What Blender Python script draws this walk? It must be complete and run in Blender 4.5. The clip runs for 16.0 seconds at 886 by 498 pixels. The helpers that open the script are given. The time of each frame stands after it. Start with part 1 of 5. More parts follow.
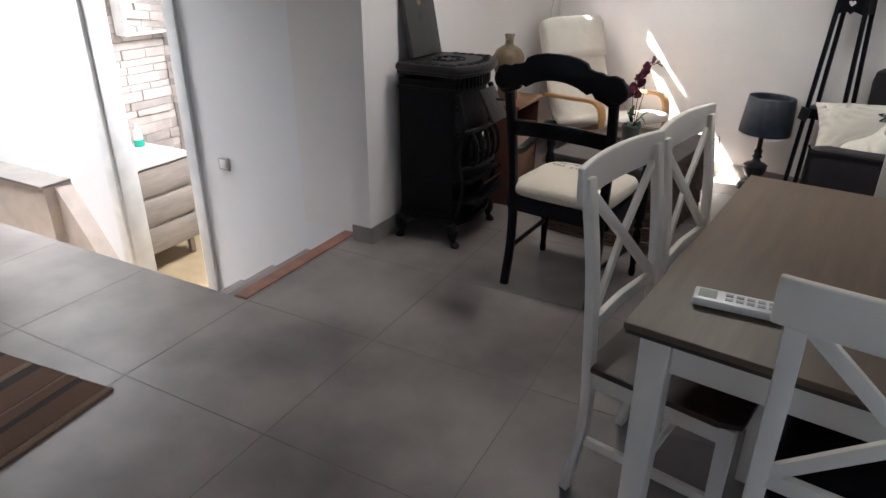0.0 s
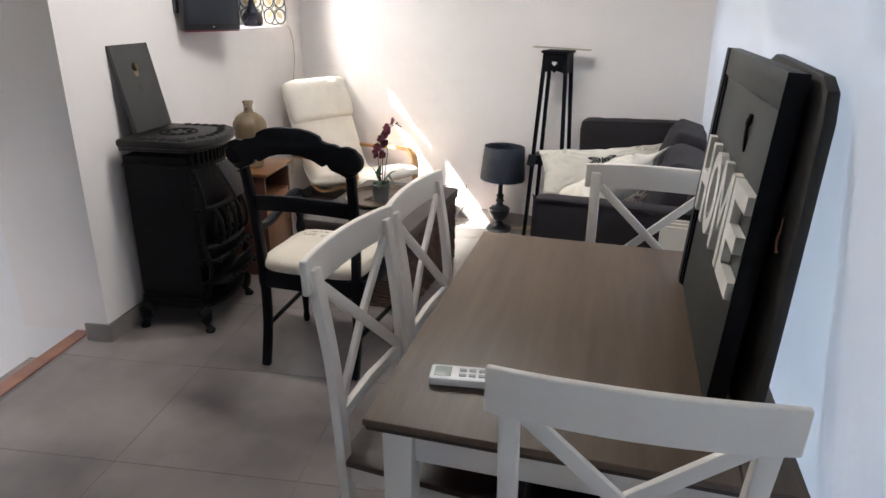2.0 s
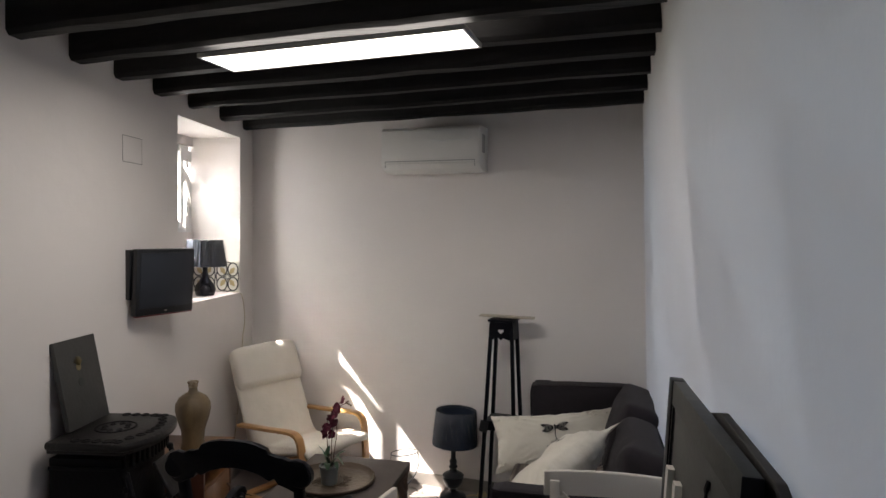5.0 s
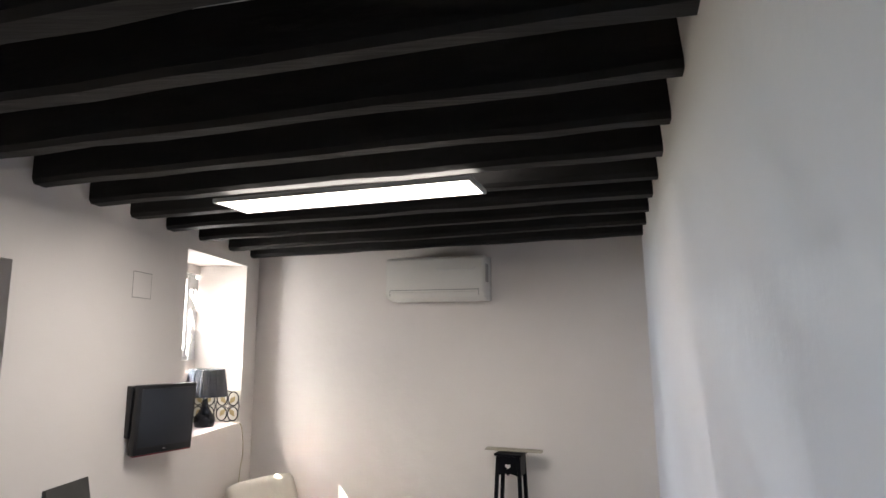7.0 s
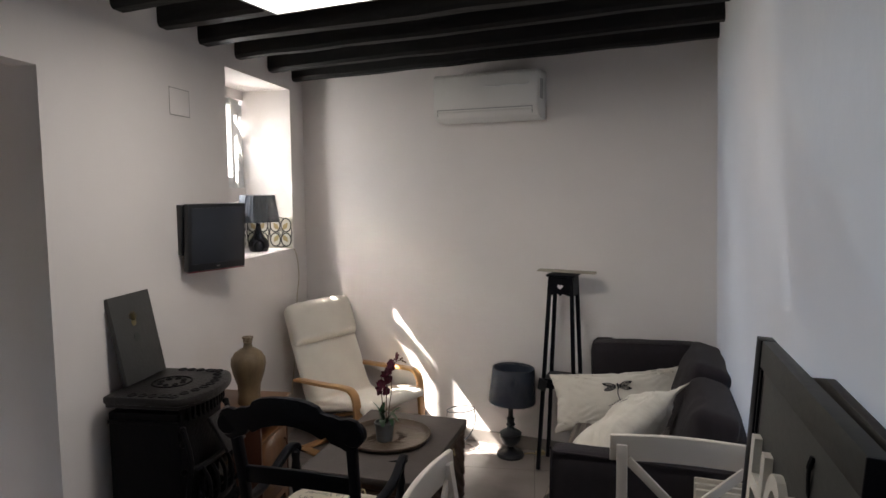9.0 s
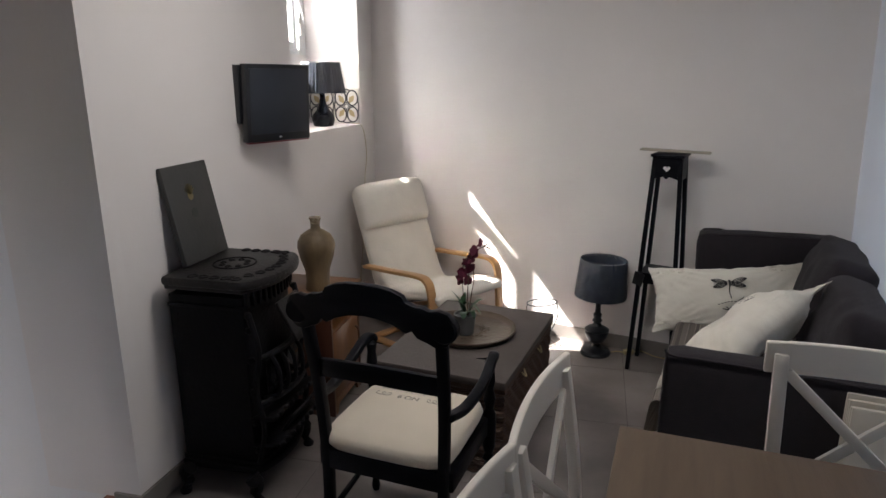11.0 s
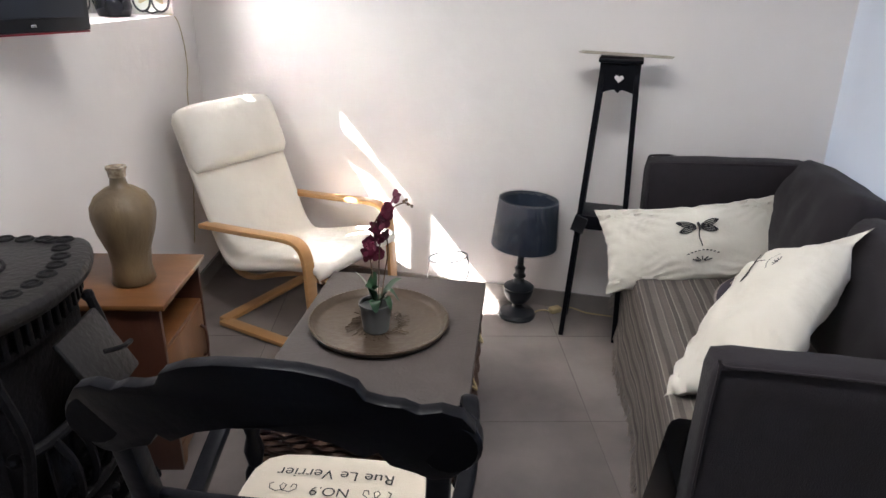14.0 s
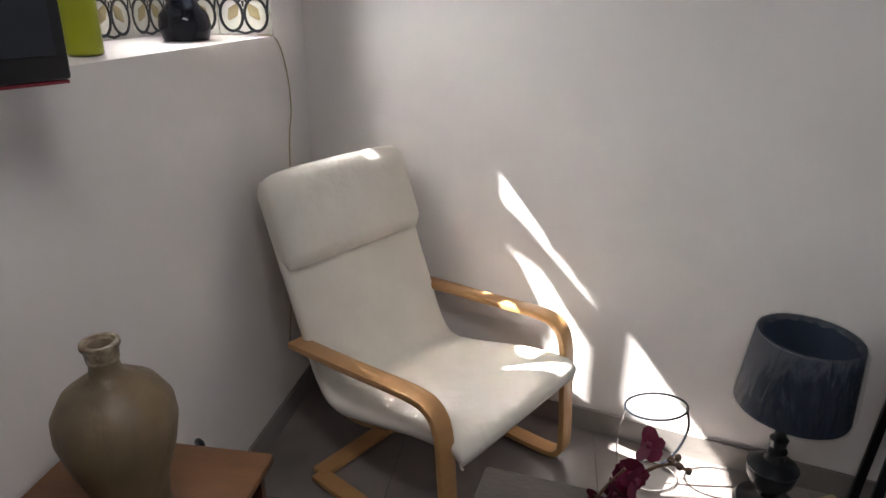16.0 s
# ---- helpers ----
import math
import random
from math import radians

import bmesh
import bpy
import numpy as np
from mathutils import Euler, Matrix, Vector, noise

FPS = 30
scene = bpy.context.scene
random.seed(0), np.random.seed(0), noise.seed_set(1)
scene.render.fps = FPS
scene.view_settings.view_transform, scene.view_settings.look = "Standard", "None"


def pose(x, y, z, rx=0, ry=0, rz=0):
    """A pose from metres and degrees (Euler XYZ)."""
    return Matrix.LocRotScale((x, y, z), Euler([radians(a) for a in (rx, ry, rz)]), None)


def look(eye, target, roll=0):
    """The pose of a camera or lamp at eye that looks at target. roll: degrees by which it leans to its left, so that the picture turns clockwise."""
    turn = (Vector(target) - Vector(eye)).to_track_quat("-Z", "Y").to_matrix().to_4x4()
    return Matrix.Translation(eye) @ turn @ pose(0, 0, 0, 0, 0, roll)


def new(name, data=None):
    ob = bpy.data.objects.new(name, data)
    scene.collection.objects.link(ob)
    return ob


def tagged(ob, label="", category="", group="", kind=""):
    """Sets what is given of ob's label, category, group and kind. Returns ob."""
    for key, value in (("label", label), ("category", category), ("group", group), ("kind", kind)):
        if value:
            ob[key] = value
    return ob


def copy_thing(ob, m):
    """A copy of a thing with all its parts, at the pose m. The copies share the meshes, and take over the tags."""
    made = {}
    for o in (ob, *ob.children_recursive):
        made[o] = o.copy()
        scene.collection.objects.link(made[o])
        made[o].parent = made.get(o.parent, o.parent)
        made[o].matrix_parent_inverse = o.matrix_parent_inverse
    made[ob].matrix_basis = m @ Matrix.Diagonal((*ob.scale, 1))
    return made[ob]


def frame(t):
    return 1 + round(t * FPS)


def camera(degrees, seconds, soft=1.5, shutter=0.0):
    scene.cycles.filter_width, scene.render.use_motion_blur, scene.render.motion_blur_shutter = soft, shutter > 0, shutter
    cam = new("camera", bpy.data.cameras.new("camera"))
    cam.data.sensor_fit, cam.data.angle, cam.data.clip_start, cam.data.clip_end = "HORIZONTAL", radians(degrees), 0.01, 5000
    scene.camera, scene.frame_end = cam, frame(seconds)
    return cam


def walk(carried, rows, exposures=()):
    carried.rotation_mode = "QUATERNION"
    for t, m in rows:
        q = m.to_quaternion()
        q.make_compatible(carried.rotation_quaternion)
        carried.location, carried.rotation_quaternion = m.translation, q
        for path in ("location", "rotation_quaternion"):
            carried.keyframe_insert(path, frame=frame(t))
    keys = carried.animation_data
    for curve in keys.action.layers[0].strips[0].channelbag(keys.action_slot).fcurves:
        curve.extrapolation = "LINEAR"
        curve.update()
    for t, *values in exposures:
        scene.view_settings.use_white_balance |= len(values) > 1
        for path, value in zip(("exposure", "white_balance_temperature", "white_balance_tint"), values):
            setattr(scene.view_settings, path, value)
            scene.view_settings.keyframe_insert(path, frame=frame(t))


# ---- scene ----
cam = camera(69.0, 16.0)
PATH = [
    (0, (0.213, -1.182, 1.39), (-0.639, 0.42, 0.549), 0.4),
    (0.5, (0.253, -1.166, 1.399), (-0.358, 0.551, 0.575), 0.0),
    (1, (0.301, -1.164, 1.412), (-0.132, 0.618, 0.612), 0.9),
    (1.5, (0.323, -1.112, 1.42), (-0.065, 0.687, 0.637), 1.2),
    (2, (0.304, -1.039, 1.462), (0.051, 0.815, 0.758), 0.9),
    (2.5, (0.286, -1.02, 1.525), (0.122, 0.893, 0.963), 1.2),
    (3, (0.285, -1.013, 1.573), (0.17, 0.928, 1.104), 1.1),
    (3.5, (0.283, -0.991, 1.611), (0.182, 0.969, 1.226), 1.0),
    (4, (0.285, -0.979, 1.669), (0.158, 1.0, 1.404), 0.4),
    (4.5, (0.265, -0.992, 1.736), (0.134, 1.0, 1.61), 0.6),
    (5, (0.268, -0.982, 1.77), (0.155, 1.014, 1.718), 0.5),
    (7.5, (0.241, -1.017, 1.901), (0.129, 0.955, 2.216), 0.2),
    (8, (0.279, -0.997, 1.883), (0.216, 0.994, 2.056), -0.1),
    (8.5, (0.278, -0.929, 1.795), (0.157, 1.067, 1.756), -0.3),
    (9, (0.253, -0.825, 1.74), (-0.028, 1.146, 1.554), -0.3),
    (9.5, (0.234, -0.766, 1.697), (-0.149, 1.177, 1.42), -0.2),
    (10, (0.214, -0.699, 1.66), (-0.246, 1.209, 1.276), 0.3),
    (12.5, (-0.215, 0.083, 1.521), (-0.511, 1.948, 0.86), -0.5),
    (13, (-0.224, 0.247, 1.487), (-0.222, 2.104, 0.744), -0.1),
    (13.5, (-0.256, 0.369, 1.463), (-0.234, 2.217, 0.699), 1.3),
    (14, (-0.384, 0.514, 1.468), (-0.299, 2.364, 0.712), 1.5),
    (14.5, (-0.54, 0.679, 1.451), (-0.538, 2.508, 0.642), 0.9),
    (15, (-0.558, 0.961, 1.459), (-0.695, 2.794, 0.671), -0.2),
    (15.5, (-0.545, 1.285, 1.472), (-0.745, 3.127, 0.72), -0.7),
    (16, (-0.609, 1.61, 1.452), (-0.906, 3.442, 0.706), 0.1),
]
EXPOSURES = [(0, 4.15, 6450, 9), (1.5, 4.65, 6450, 9), (3, 4.35, 6600, 10), (4, 3.7, 6850, 11), (5, 3.4, 6850, 11), (7.5, 4.1, 6900, 11), (8.5, 3.65, 6850, 11), (9.5, 3.35, 6750, 11), (10, 3.35, 6650, 11), (12.5, 4.35, 6450, 10), (13.5, 4.58, 6350, 10), (14.5, 4.45, 6250, 10), (15.5, 3.82, 6250, 10), (16, 3.48, 6350, 10)]
walk(cam, [(t, look(eye, target, roll)) for t, eye, target, roll in PATH], EXPOSURES)

# ---- light ----
world = bpy.data.worlds.new("world")
scene.world = world
world.use_nodes = True
wt = world.node_tree
sky = wt.nodes.new("ShaderNodeTexSky")
sky.sky_type, sky.sun_disc = "NISHITA", False
sky.sun_elevation, sky.sun_rotation = radians(50.6), radians(-92.4)
wt.links.new(sky.outputs[0], wt.nodes["Background"].inputs[0])
wt.nodes["Background"].inputs[1].default_value = 0.05


def sun_lamp(strength, way):
    ob = new("sun", bpy.data.lights.new("sun", "SUN"))
    ob.data.energy, ob.data.angle, ob.data.color = strength, radians(0.5), (1, 0.95, 0.88)
    ob.matrix_world = look((-8, 3, 10), Vector((-8, 3, 10)) + Vector(way))
    return ob


def area(name, eye, target, sx, sy, watts, colour=(1, 1, 1)):
    ob = new(name, bpy.data.lights.new(name, "AREA"))
    d = ob.data
    d.shape, d.size, d.size_y, d.energy, d.color = "RECTANGLE", sx, sy, watts, colour
    ob.matrix_world = look(eye, target)
    return ob


sun_lamp(5.0, (1, 0.0425, -1.217))
area("sky_window", (-1.885, 3.33, 2.11), (0, 2.6, 1.3), 0.38, 0.38, 0.42, (0.96, 0.98, 1.0))
area("sky_back_window", (-2.4, -3.25, 1.6), (-1.0, 1.5, 0.9), 1.4, 0.6, 0.03, (0.92, 0.95, 1.0))
# fill lamp added inside the stairwell, which has no window here
st_ = area("stair_fill", (-4.6, 0.75, 2.6), (-4.3, 1.35, 0), 1.2, 1.0, 5.6, (0.96, 0.97, 1.0))
st_.data.spread = radians(105)
# lamp added to brighten the bathroom, no fitting belongs to it
area("bath_fill", (-3.2, 2.3, 1.3), (-3.3, 2.1, 0), 0.5, 0.5, 4, (0.95, 0.97, 1.0))
area("panel_light", (-0.31, 1.61, 2.46), (-0.31, 1.61, 0), 1.1, 0.2, 0.9, (1, 0.97, 0.94)).rotation_euler[2] = radians(-14.5)

# ---- materials ----


def mat(name, base, rough=0.6, second=None, scale=8.0, mix=0.5, bump=0.1, bump_scale=40.0, metal=0.0, stretch=(1, 1, 1), sheen=0.0, coat=0.0, rand=0.0, spec=0.5):
    m = bpy.data.materials.new(name)
    m.use_nodes = True
    nt = m.node_tree
    b = nt.nodes["Principled BSDF"]
    b.inputs["Roughness"].default_value, b.inputs["Metallic"].default_value = rough, metal
    b.inputs["Sheen Weight"].default_value, b.inputs["Coat Weight"].default_value = sheen, coat
    b.inputs["Specular IOR Level"].default_value = spec
    tc, mp = nt.nodes.new("ShaderNodeTexCoord"), nt.nodes.new("ShaderNodeMapping")
    mp.inputs["Scale"].default_value = stretch
    nt.links.new(tc.outputs["Object"], mp.inputs[0])
    n1 = nt.nodes.new("ShaderNodeTexNoise")
    n1.inputs["Scale"].default_value, n1.inputs["Detail"].default_value = scale, 6
    nt.links.new(mp.outputs[0], n1.inputs["Vector"])
    ramp = nt.nodes.new("ShaderNodeValToRGB")
    second = second or tuple(c * 0.85 for c in base)
    ramp.color_ramp.elements[0].position, ramp.color_ramp.elements[1].position = 0.5 - 0.35 * mix, 0.5 + 0.35 * mix
    ramp.color_ramp.elements[0].color, ramp.color_ramp.elements[1].color = (*second, 1), (*base, 1)
    nt.links.new(n1.outputs[0], ramp.inputs[0])
    out = ramp.outputs[0]
    if rand:
        info, hsv = nt.nodes.new("ShaderNodeObjectInfo"), nt.nodes.new("ShaderNodeHueSaturation")
        ma = nt.nodes.new("ShaderNodeMapRange")
        ma.inputs["To Min"].default_value, ma.inputs["To Max"].default_value = 1 - rand, 1 + rand
        nt.links.new(info.outputs["Random"], ma.inputs[0])
        nt.links.new(ma.outputs[0], hsv.inputs["Value"])
        nt.links.new(out, hsv.inputs["Color"])
        out = hsv.outputs[0]
    nt.links.new(out, b.inputs["Base Color"])
    if bump:
        n2, bp = nt.nodes.new("ShaderNodeTexNoise"), nt.nodes.new("ShaderNodeBump")
        n2.inputs["Scale"].default_value, n2.inputs["Detail"].default_value = bump_scale, 5
        bp.inputs["Strength"].default_value, bp.inputs["Distance"].default_value = bump, 0.01
        nt.links.new(mp.outputs[0], n2.inputs["Vector"])
        nt.links.new(n2.outputs[0], bp.inputs["Height"])
        nt.links.new(bp.outputs[0], b.inputs["Normal"])
    return m


def glow(name, colour, strength):
    m = bpy.data.materials.new(name)
    m.use_nodes = True
    b = m.node_tree.nodes["Principled BSDF"]
    b.inputs["Base Color"].default_value = (0.8, 0.8, 0.8, 1)
    b.inputs["Emission Color"].default_value, b.inputs["Emission Strength"].default_value = (*colour, 1), strength
    return m


def glass(name, colour=(1, 1, 1), rough=0.02, ior=1.45, alpha=None):
    m = bpy.data.materials.new(name)
    m.use_nodes = True
    b = m.node_tree.nodes["Principled BSDF"]
    b.inputs["Base Color"].default_value = (*colour, 1)
    b.inputs["Roughness"].default_value, b.inputs["IOR"].default_value = rough, ior
    b.inputs["Transmission Weight"].default_value = 1
    if alpha is not None:
        b.inputs["Transmission Weight"].default_value = 0
        b.inputs["Alpha"].default_value = alpha
    return m


PLASTER = mat("plaster", (0.80, 0.756, 0.738), 0.85, (0.745, 0.702, 0.683), 1.3, 0.7, 0.5, 5)
PLASTER_COOL = mat("plaster_stair", (0.80, 0.79, 0.80), 0.8, (0.77, 0.76, 0.77), 2.0, 0.9, 0.15, 9)
TILE = mat("floor_tile", (0.23, 0.20, 0.19), 0.3, (0.115, 0.099, 0.095), 2.1, 0.42, 0.05, 25, rand=0.05, spec=0.5)
GROUT = mat("grout", (0.11, 0.098, 0.094), 0.7)
SKIRT = mat("skirting", (0.24, 0.215, 0.20), 0.4, (0.18, 0.165, 0.155), 5)
TERRA = mat("terracotta", (0.24, 0.11, 0.07), 0.6, (0.16, 0.07, 0.05), 12)
BEAM = mat("beam_black", (0.015, 0.0135, 0.0135), 0.6, (0.005, 0.005, 0.006), 6, 0.8, 0.5, 14, stretch=(0.25, 2, 2), spec=0.25)
CEIL = mat("ceiling_white", (0.72, 0.70, 0.68), 0.9)
WHITE_WOOD = mat("white_paint", (0.76, 0.70, 0.63), 0.42, (0.71, 0.65, 0.58), 4, 0.8, 0.05, 30)
GREY_OAK = mat("grey_oak", (0.142, 0.098, 0.066), 0.45, (0.082, 0.056, 0.038), 5, 0.9, 0.12, 30, stretch=(7, 0.6, 1), spec=0.35)
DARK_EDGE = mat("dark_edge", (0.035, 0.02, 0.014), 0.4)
SEAT_BROWN = mat("seat_brown", (0.05, 0.027, 0.018), 0.35, (0.03, 0.017, 0.012), 5, stretch=(6, 0.6, 1))
BLACK_WOOD = mat("black_wood", (0.005, 0.0055, 0.009), 0.4, (0.0035, 0.0035, 0.005), 10, 0.8, 0.1, 50, spec=0.1)
CREAM = mat("cream_fabric", (0.64, 0.565, 0.465), 0.9, (0.58, 0.51, 0.415), 6, 0.8, 0.2, 300, sheen=0.2)
OFFWHITE = mat("offwhite_canvas", (0.77, 0.725, 0.65), 0.9, (0.69, 0.64, 0.57), 5, 0.6, 0.5, 14, sheen=0.2)
BIRCH = mat("bent_birch", (0.52, 0.29, 0.12), 0.35, (0.42, 0.22, 0.09), 6, 0.8, 0.05, 30, stretch=(1, 1, 6))
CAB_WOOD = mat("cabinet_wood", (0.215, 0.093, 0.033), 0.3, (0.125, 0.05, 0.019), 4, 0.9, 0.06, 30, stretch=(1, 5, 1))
# darker copy of the cabinet wood, shade of its unlit side in the colour
CAB_WOOD_SHADED = mat("cabinet_wood_shaded", (0.075, 0.027, 0.016), 0.35, (0.05, 0.018, 0.011), 5, 0.9, 0.06, 30, stretch=(5, 5, 0.6))
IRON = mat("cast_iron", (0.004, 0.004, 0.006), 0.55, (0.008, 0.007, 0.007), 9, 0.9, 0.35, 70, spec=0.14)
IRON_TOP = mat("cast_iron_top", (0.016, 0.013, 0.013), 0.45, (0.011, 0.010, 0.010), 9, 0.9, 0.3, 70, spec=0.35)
SLATE = mat("slate_board", (0.05, 0.049, 0.047), 0.6, (0.036, 0.036, 0.035), 12, 0.9, 0.15, 60)
GOLD = mat("gold_print", (0.2, 0.155, 0.07), 0.5)
VASE = mat("stoneware", (0.215, 0.148, 0.077), 0.48, (0.105, 0.075, 0.045), 12, 0.6, 0.4, 45, stretch=(1, 1, 0.4))
TRUNK_LID = mat("trunk_lid", (0.085, 0.068, 0.062), 0.6, (0.06, 0.048, 0.044), 10, 0.9, 0.2, 90)
WICKER = mat("wicker", (0.10, 0.05, 0.03), 0.55, (0.045, 0.022, 0.014), 20, 0.9, 0.3, 80)
BRASS = mat("aged_brass", (0.125, 0.09, 0.062), 0.33, (0.07, 0.051, 0.036), 9, 0.9, 0.25, 40, metal=0.4)
GREY_POT = mat("grey_pot", (0.10, 0.105, 0.105), 0.5)
LEAF = mat("leaf", (0.028, 0.075, 0.03), 0.35, (0.018, 0.05, 0.022), 12)
STEM = mat("stem", (0.10, 0.055, 0.03), 0.6)
PETAL = mat("petal", (0.12, 0.004, 0.03), 0.5, (0.07, 0.003, 0.018), 40)
PEBBLE = mat("pebble", (0.4, 0.38, 0.34), 0.4, (0.3, 0.28, 0.25), 60)
SOFA = mat("sofa_fabric", (0.019, 0.0145, 0.019), 0.92, (0.014, 0.0105, 0.014), 30, 0.8, 0.35, 260, sheen=0.04)
PILLOW = mat("pillow_cotton", (0.74, 0.70, 0.62), 0.9, (0.67, 0.62, 0.54), 6, 0.6, 0.6, 14, sheen=0.15)
PRINT = mat("dark_print", (0.03, 0.028, 0.03), 0.8)
CREAM_GREY = mat("faded_embroidery", (0.36, 0.31, 0.27), 0.9, (0.26, 0.22, 0.2), 30)
# dark brown of the shadow that the sign throws on the wall
SIGN_SHADE = mat("sign_shade_brown", (0.022, 0.016, 0.013), 0.6, (0.012, 0.010, 0.009), 6, 0.9, 0.15, 30, stretch=(1, 1, 3))
SHADE = mat("blue_shade", (0.009, 0.021, 0.046), 0.75, (0.007, 0.015, 0.033), 60, 0.8, 0.2, 120)
FILM = bpy.data.materials.new("plastic_film")
FILM.use_nodes = True
nt = FILM.node_tree
nt.nodes.remove(nt.nodes["Principled BSDF"])
tr_, gl_, mx_ = nt.nodes.new("ShaderNodeBsdfTransparent"), nt.nodes.new("ShaderNodeBsdfGlossy"), nt.nodes.new("ShaderNodeMixShader")
no_, bu_ = nt.nodes.new("ShaderNodeTexNoise"), nt.nodes.new("ShaderNodeBump")
no_.inputs["Scale"].default_value, bu_.inputs["Strength"].default_value, bu_.inputs["Distance"].default_value = 34, 1.0, 0.03
gl_.inputs["Roughness"].default_value, mx_.inputs[0].default_value = 0.07, 0.11
tc_, mp_ = nt.nodes.new("ShaderNodeTexCoord"), nt.nodes.new("ShaderNodeMapping")
mp_.inputs["Scale"].default_value = (1, 1, 0.3)
nt.links.new(tc_.outputs["Object"], mp_.inputs[0])
nt.links.new(mp_.outputs[0], no_.inputs["Vector"])
nt.links.new(no_.outputs[0], bu_.inputs["Height"])
nt.links.new(bu_.outputs[0], gl_.inputs["Normal"])
nt.links.new(tr_.outputs[0], mx_.inputs[1])
nt.links.new(gl_.outputs[0], mx_.inputs[2])
nt.links.new(mx_.outputs[0], nt.nodes["Material Output"].inputs[0])
DARK_METAL = mat("dark_metal", (0.008, 0.010, 0.014), 0.32, spec=0.4)
GLOSS_BLACK = mat("gloss_black", (0.02, 0.022, 0.028), 0.12, metal=0.5, bump=0)
AC_WHITE = mat("ac_plastic", (0.76, 0.75, 0.73), 0.32, (0.75, 0.74, 0.72), 2, bump=0)
TV_BLACK = mat("tv_black", (0.012, 0.013, 0.016), 0.28, bump=0)
TV_SCREEN = mat("tv_screen", (0.022, 0.026, 0.036), 0.32, bump=0)
RED = mat("red_edge", (0.16, 0.01, 0.02), 0.3, bump=0)
LIME = mat("lime_glaze", (0.33, 0.36, 0.01), 0.3, bump=0)
UPVC = mat("window_white", (0.8, 0.8, 0.8), 0.35, bump=0)
CHROME = mat("chrome", (0.75, 0.75, 0.76), 0.15, metal=1.0, bump=0)
BEIGE_PAINT = mat("beige_enamel", (0.55, 0.50, 0.42), 0.4, bump=0)
BOARD_GREY = mat("board_grey", (0.030, 0.033, 0.031), 0.55, (0.016, 0.019, 0.018), 5, 0.9, 0.12, 22, stretch=(1, 0.5, 3))
LETTER = mat("letter_white", (0.74, 0.71, 0.65), 0.6)
LETTER_EDGE = mat("letter_edge", (0.42, 0.38, 0.31), 0.7)
LED = glow("led_diffuser", (1.0, 0.97, 0.93), 0.7)
BUTTON = mat("button_grey", (0.42, 0.42, 0.42), 0.5, bump=0)
LCD = mat("lcd", (0.33, 0.36, 0.32), 0.3, bump=0)
BLACK_CABLE = mat("cable_black", (0.02, 0.02, 0.02), 0.5, bump=0)
CREAM_CABLE = mat("cable_cream", (0.45, 0.36, 0.2), 0.5, bump=0)
TILE_W = mat("patterned_tile_base", (0.66, 0.64, 0.58), 0.3, (0.58, 0.56, 0.5), 20, bump=0.05)
TILE_K = mat("tile_black", (0.03, 0.03, 0.035), 0.3, bump=0)
TILE_O = mat("tile_ochre", (0.42, 0.33, 0.17), 0.3, bump=0)
TILE_G = mat("tile_grey", (0.36, 0.38, 0.37), 0.3, bump=0)
MIRROR = mat("mirror", (0.9, 0.9, 0.9), 0.02, metal=1.0, bump=0)
WASHED = mat("washed_wood", (0.42, 0.37, 0.33), 0.5, (0.28, 0.24, 0.215), 7, 0.9, 0.1, 30, stretch=(1, 1, 9))
BATH_FLOOR = mat("bath_floor", (0.42, 0.32, 0.2), 0.5)
GREEN = mat("green_soap", (0.02, 0.4, 0.28), 0.2, bump=0)

# ---- mesh helpers ----


def box(bm, x0, x1, y0, y1, z0, z1, bevel=0.0, m=None, seg=2):
    """A box, with rounded edges, in bm."""
    b = bmesh.new()
    bmesh.ops.create_cube(b, size=1)
    for v in b.verts:
        v.co = Vector(((x0 + x1) / 2 + v.co.x * (x1 - x0), (y0 + y1) / 2 + v.co.y * (y1 - y0), (z0 + z1) / 2 + v.co.z * (z1 - z0)))
    if bevel:
        bmesh.ops.bevel(b, geom=b.edges[:], offset=bevel, segments=seg, profile=0.5, affect="EDGES")
    merge(bm, b, m)
    return bm


def merge(bm, b, m=None):
    if m is not None:
        b.transform(m)
    tmp = bpy.data.meshes.new("tmp")
    b.to_mesh(tmp)
    b.free()
    bm.from_mesh(tmp)
    bpy.data.meshes.remove(tmp)


def prism(bm, pts, z0, z1, m=None, bevel=0.0):
    """A plan outline raised from z0 to z1."""
    b = bmesh.new()
    lo, hi = [b.verts.new((x, y, z0)) for x, y in pts], [b.verts.new((x, y, z1)) for x, y in pts]
    b.faces.new(lo[::-1])
    b.faces.new(hi)
    for i in range(len(pts)):
        j = (i + 1) % len(pts)
        b.faces.new((lo[i], lo[j], hi[j], hi[i]))
    bmesh.ops.recalc_face_normals(b, faces=b.faces[:])
    if bevel:
        bmesh.ops.bevel(b, geom=b.edges[:], offset=bevel, segments=2, profile=0.5, affect="EDGES")
    merge(bm, b, m)
    return bm


